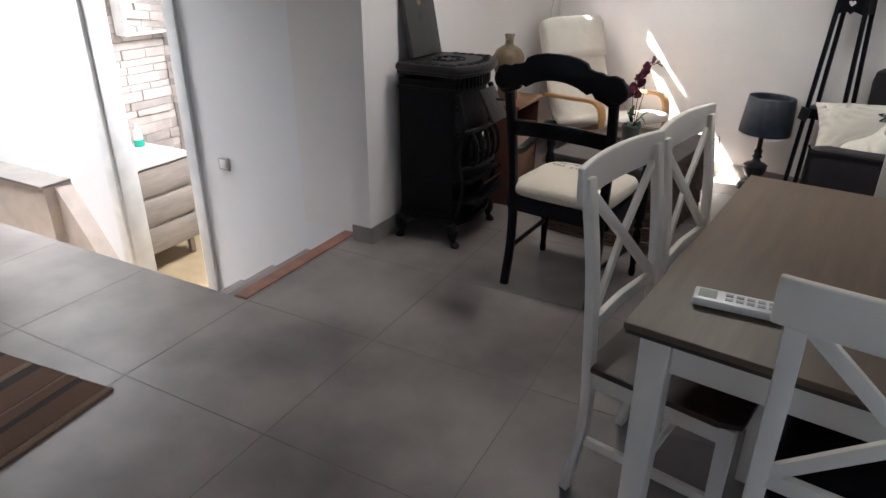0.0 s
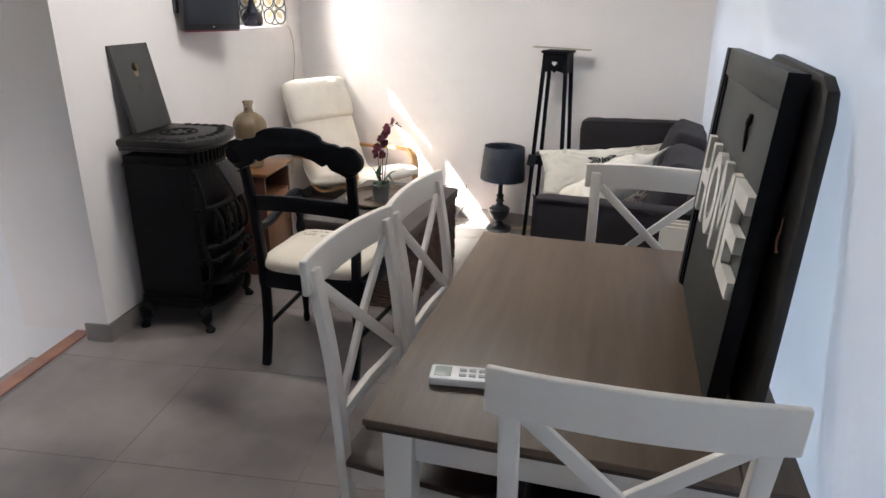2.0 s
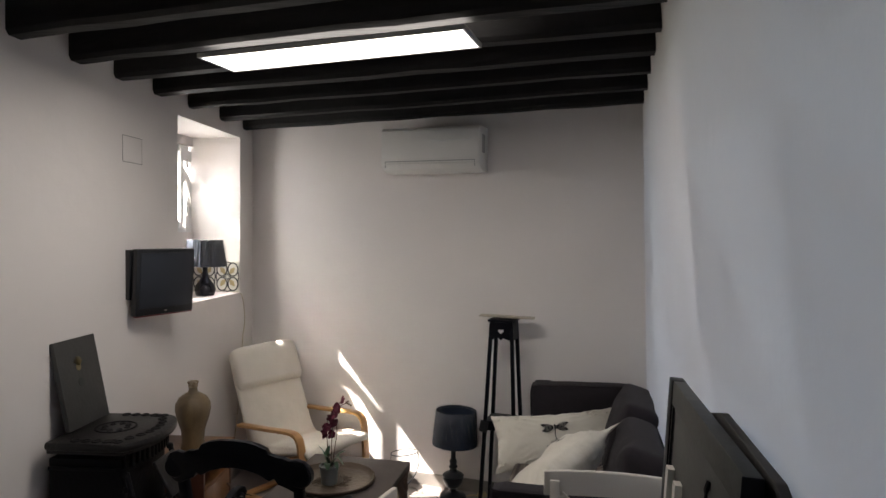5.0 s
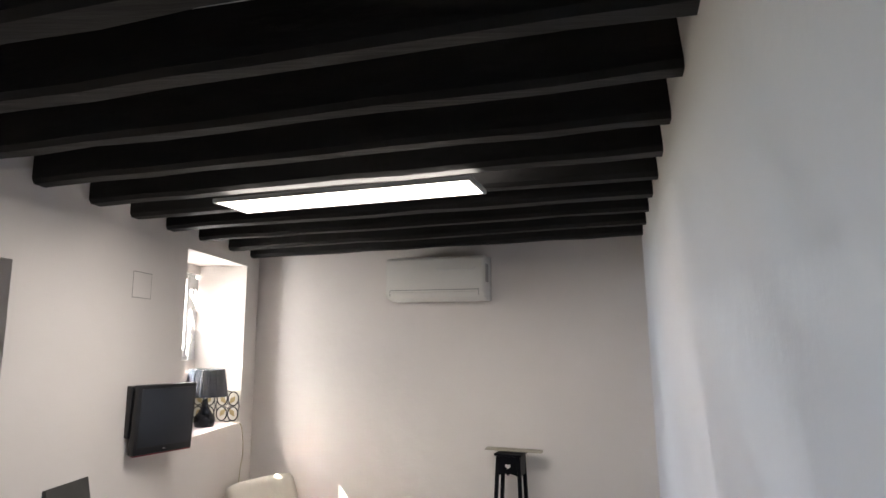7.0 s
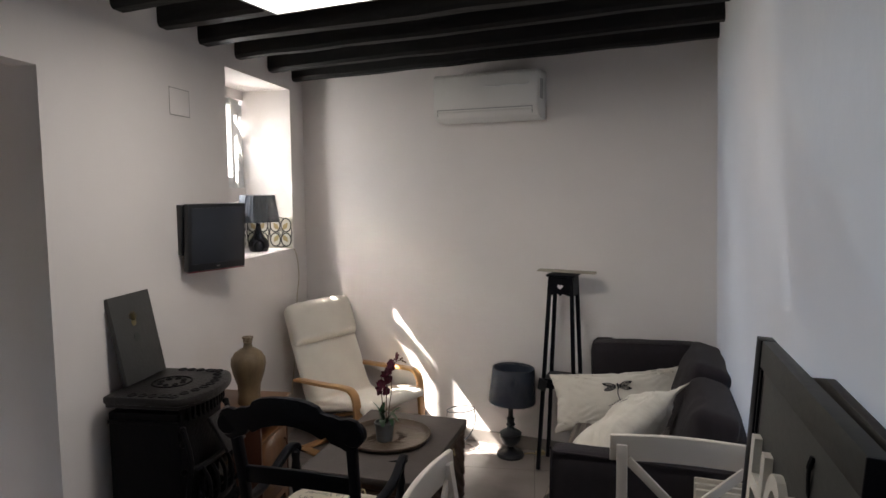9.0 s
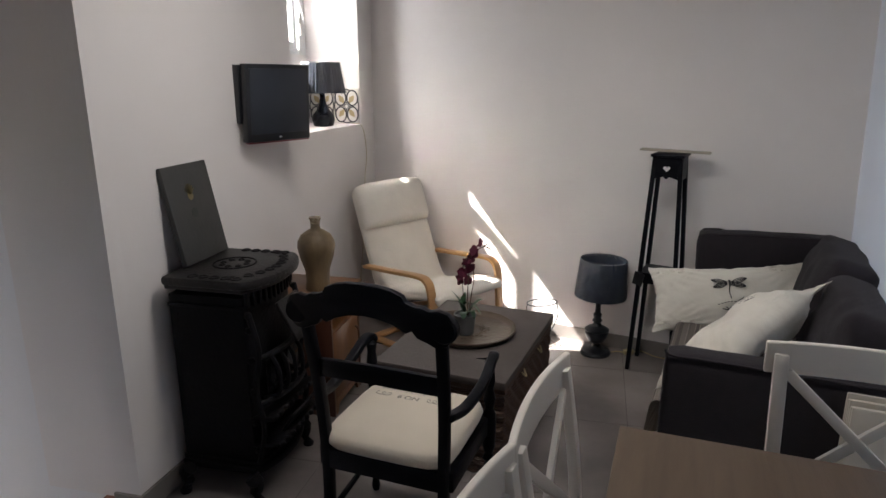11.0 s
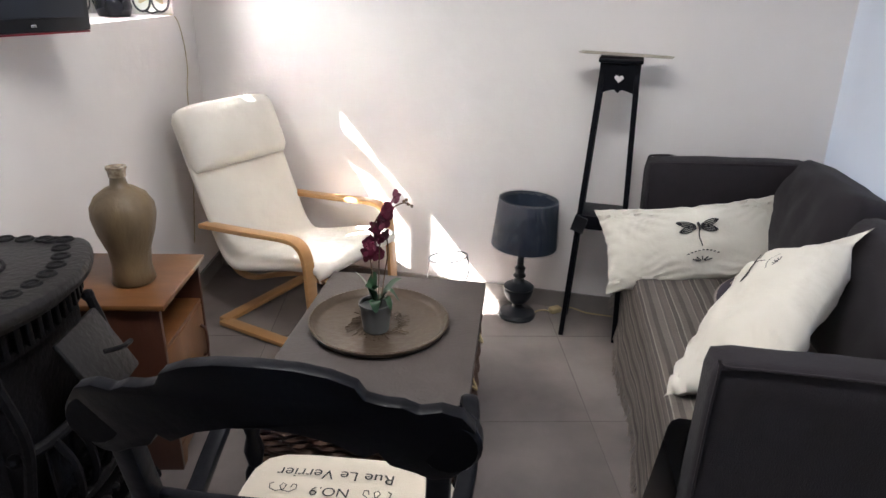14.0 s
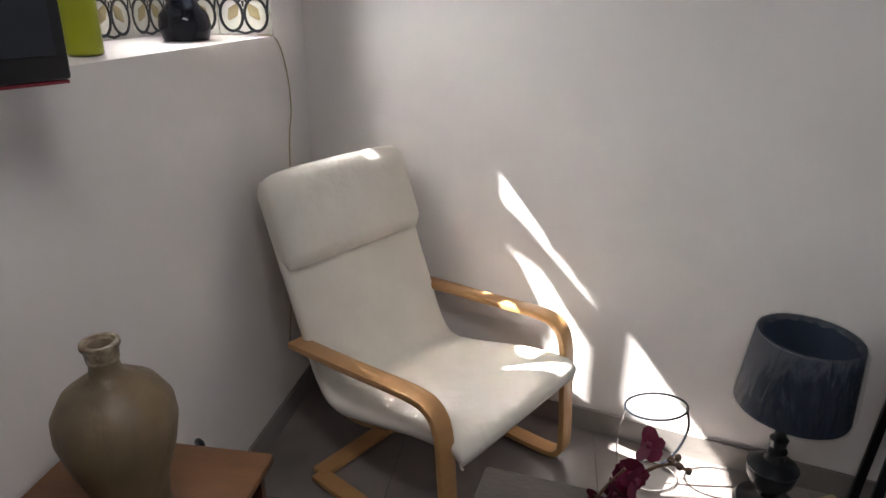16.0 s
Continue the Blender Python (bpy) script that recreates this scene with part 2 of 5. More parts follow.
def lathe(bm, profile, seg=32, m=None):
    """Turns (radius, z) pairs about z."""
    b = bmesh.new()
    rings = []
    for r, z in profile:
        rings.append([b.verts.new((r * math.cos(2 * math.pi * i / seg), r * math.sin(2 * math.pi * i / seg), z)) for i in range(seg)] if r > 1e-5 else [b.verts.new((0, 0, z))])
    for a, c in zip(rings, rings[1:]):
        for i in range(seg):
            j = (i + 1) % seg
            if len(a) > 1 and len(c) > 1:
                b.faces.new((a[i], a[j], c[j], c[i]))
            elif len(a) > 1:
                b.faces.new((a[i], a[j], c[0]))
            elif len(c) > 1:
                b.faces.new((a[0], c[j], c[i]))
    bmesh.ops.recalc_face_normals(b, faces=b.faces[:])
    merge(bm, b, m)
    return bm


def tube(bm, pts, radius, seg=8, m=None, closed=False, flat=1.0, thin=1.0):
    """A round bar along points; radius may be a list. flat and thin squeeze its two axes."""
    pts = [Vector(p) for p in pts]
    n = len(pts)
    rs = radius if isinstance(radius, (list, tuple)) else [radius] * n
    b, rings, up = bmesh.new(), [], None
    for i, p in enumerate(pts):
        if closed:
            d = (pts[(i + 1) % n] - pts[i - 1]).normalized()
        else:
            d = (pts[min(i + 1, n - 1)] - pts[max(i - 1, 0)]).normalized()
        if up is None:
            up = Vector((0, 0, 1)) if abs(d.z) < 0.9 else Vector((1, 0, 0))
        side = d.cross(up).normalized()
        up = side.cross(d).normalized()
        rings.append([b.verts.new(p + rs[i] * (thin * side * math.cos(2 * math.pi * k / seg) + flat * up * math.sin(2 * math.pi * k / seg))) for k in range(seg)])
    pairs = list(zip(rings, rings[1:])) + ([(rings[-1], rings[0])] if closed else [])
    for a, c in pairs:
        for k in range(seg):
            b.faces.new((a[k], a[(k + 1) % seg], c[(k + 1) % seg], c[k]))
    if not closed:
        b.faces.new(rings[0][::-1])
        b.faces.new(rings[-1])
    bmesh.ops.recalc_face_normals(b, faces=b.faces[:])
    merge(bm, b, m)
    return bm


def strap(bm, pts, width, thick, side=(1, 0, 0), m=None, bevel=0.004):
    """A flat bar of that width along side, bent along points."""
    pts, side = [Vector(p) for p in pts], Vector(side).normalized()
    b, rings, n = bmesh.new(), [], len(pts)
    for i, p in enumerate(pts):
        d = (pts[min(i + 1, n - 1)] - pts[max(i - 1, 0)]).normalized()
        nrm = d.cross(side).normalized()
        rings.append([b.verts.new(p + side * sx * width / 2 + nrm * sn * thick / 2) for sx, sn in ((-1, -1), (1, -1), (1, 1), (-1, 1))])
    for a, c in zip(rings, rings[1:]):
        for k in range(4):
            b.faces.new((a[k], a[(k + 1) % 4], c[(k + 1) % 4], c[k]))
    b.faces.new(rings[0][::-1])
    b.faces.new(rings[-1])
    bmesh.ops.recalc_face_normals(b, faces=b.faces[:])
    if bevel:
        sharp = [e for e in b.edges if len(e.link_faces) == 2 and e.calc_face_angle() > 0.9]
        bmesh.ops.bevel(b, geom=sharp, offset=bevel, segments=2, profile=0.5, affect="EDGES")
    merge(bm, b, m)
    return bm


def curve(*pts, n=6):
    """A smooth run through the points."""
    p = [Vector(q) for q in pts]
    p = [2 * p[0] - p[1]] + p + [2 * p[-1] - p[-2]]
    out = []
    for i in range(1, len(p) - 2):
        for k in range(n):
            t = k / n
            out.append(0.5 * (2 * p[i] + (p[i + 1] - p[i - 1]) * t + (2 * p[i - 1] - 5 * p[i] + 4 * p[i + 1] - p[i + 2]) * t * t + (3 * p[i] - p[i - 1] - 3 * p[i + 1] + p[i + 2]) * t ** 3))
    return out + [p[-2]]


def part(name, bm, material, parent=None, label="", smooth=30, m=None):
    me = bpy.data.meshes.new(name)
    if m is not None:
        bm.transform(m)
    bm.to_mesh(me)
    bm.free()
    for k in (material if isinstance(material, (list, tuple)) else [material]):
        me.materials.append(k)
    if smooth:
        me.shade_smooth()
        me.set_sharp_from_angle(angle=radians(smooth))
    ob = new(name, me)
    ob.parent = parent
    return tagged(ob, label)


def thing(name, m, label, category, group="", kind=""):
    ob = new(name)
    ob.empty_display_size = 0.1
    ob.matrix_basis = m
    return tagged(ob, label, category, group, kind)


def setting(name, bm, material, label="", smooth=0):
    return tagged(part(name, bm, material, None, label, smooth), kind="structure")


B = bmesh.new
FW = math.degrees(math.atan(-0.28))


def far_y(x):
    return 3.457 - 0.28 * x


def right_x(y, z):
    """The east wall: nearly square to the table at its height, drawn in towards the beams."""
    t = (2.5 - z) / 1.8
    return 0.635 + 0.205 * y + t * (0.21 - 0.05 * y)


def left_x(y):
    return -1.555 + 0.0348 * (y - 1.42)


# the window niche is laid out square, then set into the slightly turned west wall
NICHE = pose(-1.478, 3.635, 1.67, 0, 0, -2) @ Matrix.Scale(0.955, 4) @ pose(1.555, -3.83, 0) @ pose(0, 0, -1.67)


def in_niche(x, y):
    p = NICHE @ Vector((x, y, 0))
    return (p.x, p.y)


# ---- structure ----
# left wall with a deep, splayed window
bm = B()
SILL, HEAD, LEDGE = 1.317, 2.444, 1.756
whole = [(-1.555, 1.42), (left_x(4.4), 4.4), (-2.05, 4.4), (-2.05, 1.42)]
prism(bm, whole, 0.0, SILL)
prism(bm, [(-1.555, 1.42), (left_x(4.4), 4.4), (-1.93, 4.4), (-1.93, 1.42)], HEAD, 2.95)
prism(bm, [(-1.555, 1.42), (left_x(2.728), 2.728), in_niche(-1.93, 3.18), in_niche(-2.05, 3.18), (-2.05, 3.0), (-2.05, 1.42)], SILL, HEAD)
prism(bm, [(-1.478, 3.635), (left_x(4.4), 4.4), (-2.05, 4.4), (-2.05, 3.655), in_niche(-2.05, 3.83)], SILL, HEAD)
prism(bm, [in_niche(-1.93, 3.18), in_niche(-1.93, 3.83), in_niche(-2.05, 3.83), in_niche(-2.05, 3.18)], SILL, LEDGE)
prism(bm, [in_niche(-1.93, 3.18), in_niche(-1.93, 3.83), in_niche(-1.955, 3.83), in_niche(-1.955, 3.18)], 2.377, 2.6)
prism(bm, [(-1.66, 1.35), (-1.555, 1.35), (-1.555, 1.42), (-1.66, 1.42)], 0, 2.95)
setting("wall_west", bm, PLASTER)
bm = B()
box(bm, -1.66, -1.555, -3.3, 1.35, 2.2, 2.95)
setting("lintel", bm, PLASTER)
# far wall
bm = B()
prism(bm, [(-2.2, far_y(-2.2)), (1.9, far_y(1.9)), (1.9, far_y(1.9) + 0.4), (-2.2, far_y(-2.2) + 0.4)], 0, 2.95)
setting("wall_north", bm, PLASTER)
# right wall, leaning a little
bm = B()
rows = []
for y in (-3.3, -2, -1, 0, 1, 2, 3, 3.9):
    rows.append([bm.verts.new((right_x(y, z) + 0.0015 * math.sin(3 * y + 2 * z), y, z)) for z in (0, 0.7, 1.4, 2.0, 2.95)])
for a, c in zip(rows, rows[1:]):
    for k in range(4):
        bm.faces.new((a[k], a[k + 1], c[k + 1], c[k]))
bmesh.ops.solidify(bm, geom=bm.faces[:], thickness=0.3)
setting("wall_east", bm, PLASTER, smooth=40)
# back wall with its window
bm = B()
box(bm, -5.2, -3.15, -3.45, -3.3, 0, 2.95)
box(bm, -1.65, 1.2, -3.45, -3.3, 0, 2.95)
box(bm, -3.15, -1.65, -3.45, -3.3, 0, 1.4)
box(bm, -3.15, -1.65, -3.45, -3.3, 1.85, 2.95)
setting("wall_south", bm, PLASTER)
# stairwell walls
bm = B()
box(bm, -7, -3.64, 1.42, 1.54, -1.6, 2.95)
box(bm, -2.90, -2.05, 1.42, 1.54, -1.6, 2.95)
box(bm, -3.64, -2.90, 1.42, 1.54, 1.14, 2.95)
box(bm, -2.05, -1.6, 1.42, 1.54, -1.6, 0)
setting("wall_stair", bm, PLASTER_COOL)
bm = B()
box(bm, -7.1, -7.0, -0.6, 1.54, -1.6, 2.95)
box(bm, -7.0, -5.2, -0.72, -0.6, -1.6, 2.95)
box(bm, -5.2, -5.08, -3.45, -0.6, -1.6, 2.95)
setting("wall_landing", bm, PLASTER_COOL)
# unseen ceiling over the stairs, closed to keep out sun and sky
bm = B()
box(bm, -7.1, -6.9, -0.8, 1.6, 2.7, 2.8)
box(bm, -6.9, -5.7, -0.8, 1.6, 2.7, 2.8)
box(bm, -5.7, -1.66, -3.45, 1.6, 2.7, 2.8)
setting("ceiling_stair", bm, CEIL)
bm = B()
prism(bm, [(-2.1, -3.45), (1.6, -3.45), (1.9, 4.4), (-2.1, 4.4)], 2.69, 2.82)
setting("ceiling", bm, CEIL)
# ceiling beams, nearly in line with the far wall
rnd = random.Random(4)
for i, yl in enumerate((3.86, 3.46, 3.0, 2.58, 2.22, 1.87, 1.49, 1.1, 0.74, 0.38, 0.0, -0.38, -0.76, -1.14, -1.52, -1.9, -2.3, -2.7, -3.1)):
    slope = -0.225 - 0.0128 * yl + rnd.uniform(-0.01, 0.01)
    yl = 0.965 * yl - 0.03
    n, w, h = 14, 0.1 + rnd.uniform(-0.012, 0.012), 0.155
    bm = B()
    rings = []
    for k in range(n + 1):
        x = -1.75 + k * (3.4 / n)
        y = yl + slope * (x + 1.555)
        z = 2.515 + 0.0142 * (x + 1.5) + rnd.uniform(-0.004, 0.004)
        a, c = rnd.uniform(-0.006, 0.006), rnd.uniform(-0.006, 0.006)
        rings.append([bm.verts.new(q) for q in ((x, y + a, z + h + 0.05), (x, y + a, z + 0.018), (x, y + 0.016 + a, z), (x, y + w - 0.016 + c, z), (x, y + w + c, z + 0.018), (x, y + w + c, z + h + 0.05))])
    for a, c in zip(rings, rings[1:]):
        for k in range(6):
            bm.faces.new((a[k], a[(k + 1) % 6], c[(k + 1) % 6], c[k]))
    bm.faces.new(rings[0])
    bm.faces.new(rings[-1][::-1])
    bmesh.ops.recalc_face_normals(bm, faces=bm.faces[:])
    setting("ceiling_beam", bm, BEAM, smooth=40)
# floor: a grout bed with the stair hole, tiles are laid on it at the end of the file
bm = B()
prism(bm, [(-1.73, -3.3), (2.0, -3.3), (2.0, 4.4), (-1.73, 4.4)], -0.2, -0.0012)
box(bm, -5.2, -1.73, -3.3, 0.585, -0.2, -0.0012)
floor = setting("floor", bm, GROUT)
bm = B()
box(bm, -7, -2.9, 0.0, 2.9, -1.0, -0.85)
setting("floor_lower", bm, BATH_FLOOR)
for k in range(4):
    bm = B()
    box(bm, -2.06 - 0.28 * k, -1.74 - 0.28 * k, 0.59, 1.418, -1.0, -0.17 * (k + 1), 0.004)
    setting("stair_step", bm, TILE)
bm = B()
box(bm, -5.2, -1.76, 0.56, 0.59, -1.6, -0.204)
setting("stair_side", bm, PLASTER_COOL)
bm = B()
box(bm, -1.775, -1.70, 0.59, 1.418, -0.05, 0.006, 0.006)
setting("stair_nosing", bm, TERRA)
# skirting
bm = B()
prism(bm, [(-1.553, 1.35), (-1.541, 1.35), (left_x(3.85) + 0.014, 3.85), (left_x(3.85) + 0.002, 3.85)], 0, 0.085)
box(bm, -1.665, -1.541, 1.337, 1.349, 0, 0.085, 0.002)
setting("baseboard", bm, SKIRT)
bm = B()
a, b = (-1.455, far_y(-1.455)), (1.5, far_y(1.5))
prism(bm, [(a[0], a[1] - 0.014), (b[0], b[1] - 0.014), (b[0], b[1] - 0.002), (a[0], a[1] - 0.002)], 0, 0.085)
setting("baseboard", bm, SKIRT)

# ---- dining table and chairs ----


def rect_legs(bm, pts, z0, z1, w0, w1):
    for x, y in pts:
        b = bmesh.new()
        lo = [b.verts.new((x + sx * w0 / 2, y + sy * w0 / 2, z0)) for sx, sy in ((-1, -1), (1, -1), (1, 1), (-1, 1))]
        hi = [b.verts.new((x + sx * w1 / 2, y + sy * w1 / 2, z1)) for sx, sy in ((-1, -1), (1, -1), (1, 1), (-1, 1))]
        b.faces.new(lo[::-1])
        b.faces.new(hi)
        for i in range(4):
            b.faces.new((lo[i], lo[(i + 1) % 4], hi[(i + 1) % 4], hi[i]))
        bmesh.ops.bevel(b, geom=b.edges[:], offset=0.003, segments=2, profile=0.5, affect="EDGES")
        merge(bm, b)
    return bm


def dining_table():
    t = thing("dining_table", pose(0.006, 0.0, 0, 0, 0, -7), "white painted dining table with a grey-brown stained wooden top", "table")
    part("tabletop", box(B(), 0, 0.70, 0, 1.185, 0.683, 0.70, 0.003), GREY_OAK, t, "grey-brown stained tabletop with straight grain")
    part("drop_leaf", box(box(B(), 0.703, 0.715, 0, 1.185, 0.683, 0.703, 0.003), 0.7175, 0.805, 0, 1.185, 0.683, 0.70, 0.003), GREY_OAK, t, "narrow stained leaf with a rounded joint")
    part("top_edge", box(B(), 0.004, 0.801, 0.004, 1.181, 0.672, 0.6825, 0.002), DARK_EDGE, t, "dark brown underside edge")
    for q in ((0.0955, 0.7085, 0.045, 0.062), (0.0955, 0.7085, 1.123, 1.14), (0.045, 0.062, 0.0955, 1.0895), (0.742, 0.759, 0.0955, 1.0895)):
        part("apron", box(B(), *q, 0.585, 0.6715, 0.002), WHITE_WOOD, t)
    for x, y in ((0.062, 0.062), (0.742, 0.062), (0.062, 1.123), (0.742, 1.123)):
        part("leg", rect_legs(B(), [(x, y)], 0, 0.672, 0.05, 0.064), WHITE_WOOD, t)


def dining_chair(m, label):
    c = thing("dining_chair", m, label, "chair", "chairs round the table")
    for s in (-1, 1):
        bm = strap(B(), curve((s * 0.178, 0.0, 0), (s * 0.182, 0.035, 0.25), (s * 0.185, 0.03, 0.45), (s * 0.187, 0.012, 0.7), (s * 0.19, -0.022, 0.925)), 0.034, 0.026, (1, 0, 0))
        part("back_post", bm, WHITE_WOOD, c)
        part("front_leg", rect_legs(B(), [(s * 0.175, 0.38)], 0, 0.42, 0.03, 0.036), WHITE_WOOD, c)
        part("bolt_cap", lathe(B(), [(0.008, 0), (0.007, 0.003), (0, 0.004)], 12, pose(s * 0.19, -0.033, 0.905, 97, 0, 0)), WHITE_WOOD, c)
        bm = strap(B(), [(s * 0.178, 0.03, 0.19), (s * 0.175, 0.37, 0.19)], 0.026, 0.016, (0, 0, 1), bevel=0.002)
        part("stretcher", bm, WHITE_WOOD, c)
    # curved top rail
    bm = B()
    ring = []
    for k in range(13):
        x = -0.228 + 0.456 * k / 12
        y = -0.032 - 0.022 * (1 - (x / 0.228) ** 2) + 0.012
        top = 0.958 - 0.004 * (x / 0.228) ** 2
        ring.append([bm.verts.new(q) for q in ((x, y - 0.009, 0.872), (x, y + 0.009, 0.872), (x, y + 0.004, top), (x, y - 0.013, top))])
    for a, b in zip(ring, ring[1:]):
        for k in range(4):
            bm.faces.new((a[k], a[(k + 1) % 4], b[(k + 1) % 4], b[k]))
    bm.faces.new(ring[0][::-1])
    bm.faces.new(ring[-1])
    bmesh.ops.recalc_face_normals(bm, faces=bm.faces[:])
    sharp = [e for e in bm.edges if e.calc_face_angle(0) > 0.9]
    bmesh.ops.bevel(bm, geom=sharp, offset=0.005, segments=3, profile=0.5, affect="EDGES")
    part("top_rail", bm, WHITE_WOOD, c, "gently curved wide top rail")
    part("lower_rail", strap(B(), [(-0.185, 0.022, 0.545), (0, 0.012, 0.545), (0.185, 0.022, 0.545)], 0.034, 0.018, (0, 0, 1), bevel=0.002), WHITE_WOOD, c)
    for s in (-1, 1):
        part("cross_slat", strap(B(), [(s * 0.172, -0.018, 0.878), (0, -0.002 + s * 0.004, 0.72), (-s * 0.172, 0.018, 0.562)], 0.027, 0.014, Vector((0.316, 0, -s * 0.344)).normalized(), bevel=0.002), WHITE_WOOD, c)
    bm = B()
    prism(bm, [(-0.2, 0.02), (0.2, 0.02), (0.205, 0.36), (0.18, 0.41), (-0.18, 0.41), (-0.205, 0.36)], 0.422, 0.44, bevel=0.004)
    part("seat", bm, SEAT_BROWN, c, "dark brown stained wooden seat")
    bm = B()
    box(bm, -0.172, 0.172, 0.035, 0.051, 0.365, 0.422, 0.002)
    box(bm, -0.16, 0.16, 0.37, 0.386, 0.365, 0.422, 0.002)
    box(bm, -0.182, -0.168, 0.04, 0.38, 0.365, 0.422, 0.002)
    box(bm, 0.168, 0.182, 0.04, 0.38, 0.365, 0.422, 0.002)
    box(bm, -0.17, 0.17, 0.19, 0.206, 0.18, 0.20, 0.002)
    part("seat_frame", bm, WHITE_WOOD, c)
    return c


dining_table()
chair = dining_chair(pose(0.485, -0.18, 0, 0, 0, -5), "white cross-back dining chair with dark seat at the table's end")
for m, label in ((pose(-0.092, 0.388, 0, 0, 0, -101.5), "white cross-back dining chair pushed in at the table's long side"),
                 (pose(-0.010, 0.822, 0, 0, 0, -100), "white cross-back dining chair beside the black armchair"),
                 (pose(0.72, 1.178, 0, 0, 0, 172), "white cross-back dining chair between table and sofa")):
    tagged(copy_thing(chair, m), label)

# black block added for the dark seat and deep shade under the table
bag = part("seat_shade_block", box(B(), -0.19, 0.19, -0.16, 0.17, 0, 0.09, 0.035, seg=4), BLACK_WOOD)
bag.matrix_basis = pose(0.52, 0.03, 0.4415, 0, 0, -6)
tagged(bag, "added black block for the dark seat and shade under the table", "bag")

# remote control on the table
r = thing("remote_control", pose(0.208, 0.165, 0.7035, 0, 0, 1), "white air conditioner remote control lying on the table", "remote control")
part("case", box(B(), -0.092, 0.092, -0.03, 0.03, 0, 0.02, 0.006), AC_WHITE, r)
part("display", box(B(), -0.082, -0.045, -0.019, 0.019, 0.019, 0.0212, 0.001), LCD, r, "small grey display")
for i in range(5):
    for j in range(2):
        part("button", box(B(), -0.028 + i * 0.021, -0.013 + i * 0.021, -0.017 + j * 0.02, -0.007 + j * 0.02, 0.019, 0.0225, 0.001), BUTTON, r)

# heavy black framed board with letters, standing on the table against the wall
BW, BH = 0.755, 0.668
sign = thing("framed_board", pose(0.768, 0.85, 0.7045, -3.0, 0, -97.5), "black framed grey wooden board with white letters, leaning on the wall", "sign")
DEP = 0.036
for q in ((0, 0.05), (BW - 0.006, BW)):
    part("frame_side", box(B(), *q, 0, DEP, 0, BH, 0.002), BLACK_WOOD, sign, "black painted side of the frame")
for q in ((0.052, 0.062, 0.004, 0.03, 0, BH - 0.07), (0.066, 0.074, 0.009, 0.03, 0, BH - 0.08)):
    part("inner_moulding", box(B(), *q, 0.002), BLACK_WOOD, sign)
part("top_rail", box(B(), 0.051, BW - 0.0065, 0.003, DEP, BH - 0.065, BH, 0.003), BOARD_GREY, sign, "grey weathered top rail")
part("panel", box(B(), 0.051, BW - 0.0065, 0.010, DEP, 0.0, BH - 0.0655, 0.001), BOARD_GREY, sign, "grey weathered wooden panel")
part("pull", tube(B(), curve((0.503, 0.009, 0.565), (0.503, 0.004, 0.54), (0.497, 0.009, 0.487)), [0.006] * 6 + [0.004] * 6 + [0.002], 6), BLACK_WOOD, sign)


def letter(ch, x0, parent):
    w, h, t, y0, y1, z0 = 0.146, 0.20, 0.034, -0.008, 0.0095, 0.25
    bm = B()
    if ch == "H":
        for a, b, c, d in ((0, t, 0, h), (w - t, w, 0, h), (t, w - t, h / 2 - t / 2, h / 2 + t / 2)):
            box(bm, a, b, y0, y1, c, d)
    elif ch == "E":
        for a, b, c, d in ((0, t, 0, h), (t, w, 0, t), (t, w, h - t, h), (t, w * 0.85, h / 2 - t / 2, h / 2 + t / 2)):
            box(bm, a, b, y0, y1, c, d)
    elif ch == "M":
        for a, b in ((0, t * 0.85), (w - t * 0.85, w)):
            box(bm, a, b, y0, y1, 0, h)
        for s in (0, 1):
            pts = [(t * 0.85, h), (t * 0.85, h * 0.75), (w / 2, h * 0.28), (w / 2, h * 0.52)]
            pts = [((w - x) if s else x, z) for x, z in pts]
            prism(bm, pts, 0, y1 - y0, m=Matrix(((1, 0, 0, 0), (0, 0, -1, y1), (0, 1, 0, 0), (0, 0, 0, 1))))
    else:
        n = 20
        o = [(w / 2 + w / 2 * math.cos(2 * math.pi * k / n), h / 2 + h / 2 * math.sin(2 * math.pi * k / n)) for k in range(n)]
        i = [(w / 2 + (w / 2 - t) * math.cos(2 * math.pi * k / n), h / 2 + (h / 2 - t) * math.sin(2 * math.pi * k / n)) for k in range(n)]
        for k in range(n):
            j = (k + 1) % n
            f = [bm.verts.new((p[0], y, p[1])) for y in (y0, y1) for p in (o[k], o[j], i[j], i[k])]
            for q in ((0, 1, 2, 3), (7, 6, 5, 4), (0, 4, 5, 1), (2, 6, 7, 3)):
                bm.faces.new([f[a] for a in q])
        bmesh.ops.recalc_face_normals(bm, faces=bm.faces[:])
    bm.transform(Matrix.Translation((x0, 0, z0)))
    part("letter", bm, LETTER, parent, "white wooden letter " + ch, smooth=0)


for k, ch in enumerate("HOME"):
    letter(ch, 0.092 + 0.164 * k, sign)
# dark panel added for the sign's shadow on the wall, with a twine loop
bm = B()
prism(bm, [(0.2, 0), (0.775, 0), (0.785, 0.3), (0.79, 0.60), (0.775, 0.645), (0.73, 0.665), (0.35, 0.675), (0.22, 0.64)], 0, 0.02, m=Matrix(((1, 0, 0, 0), (0, 0, -1, 0), (0, 1, 0, 0), (0, 0, 0, 1))), bevel=0.004)
p2 = part("sign_shade_panel", bm, SIGN_SHADE, None, "", m=None)
p2.matrix_basis = pose(0.852, 0.80, 0.7045, -1.0, 0, -97.5)
tagged(p2, "dark brown panel standing in for the sign's shadow on the wall", "board")
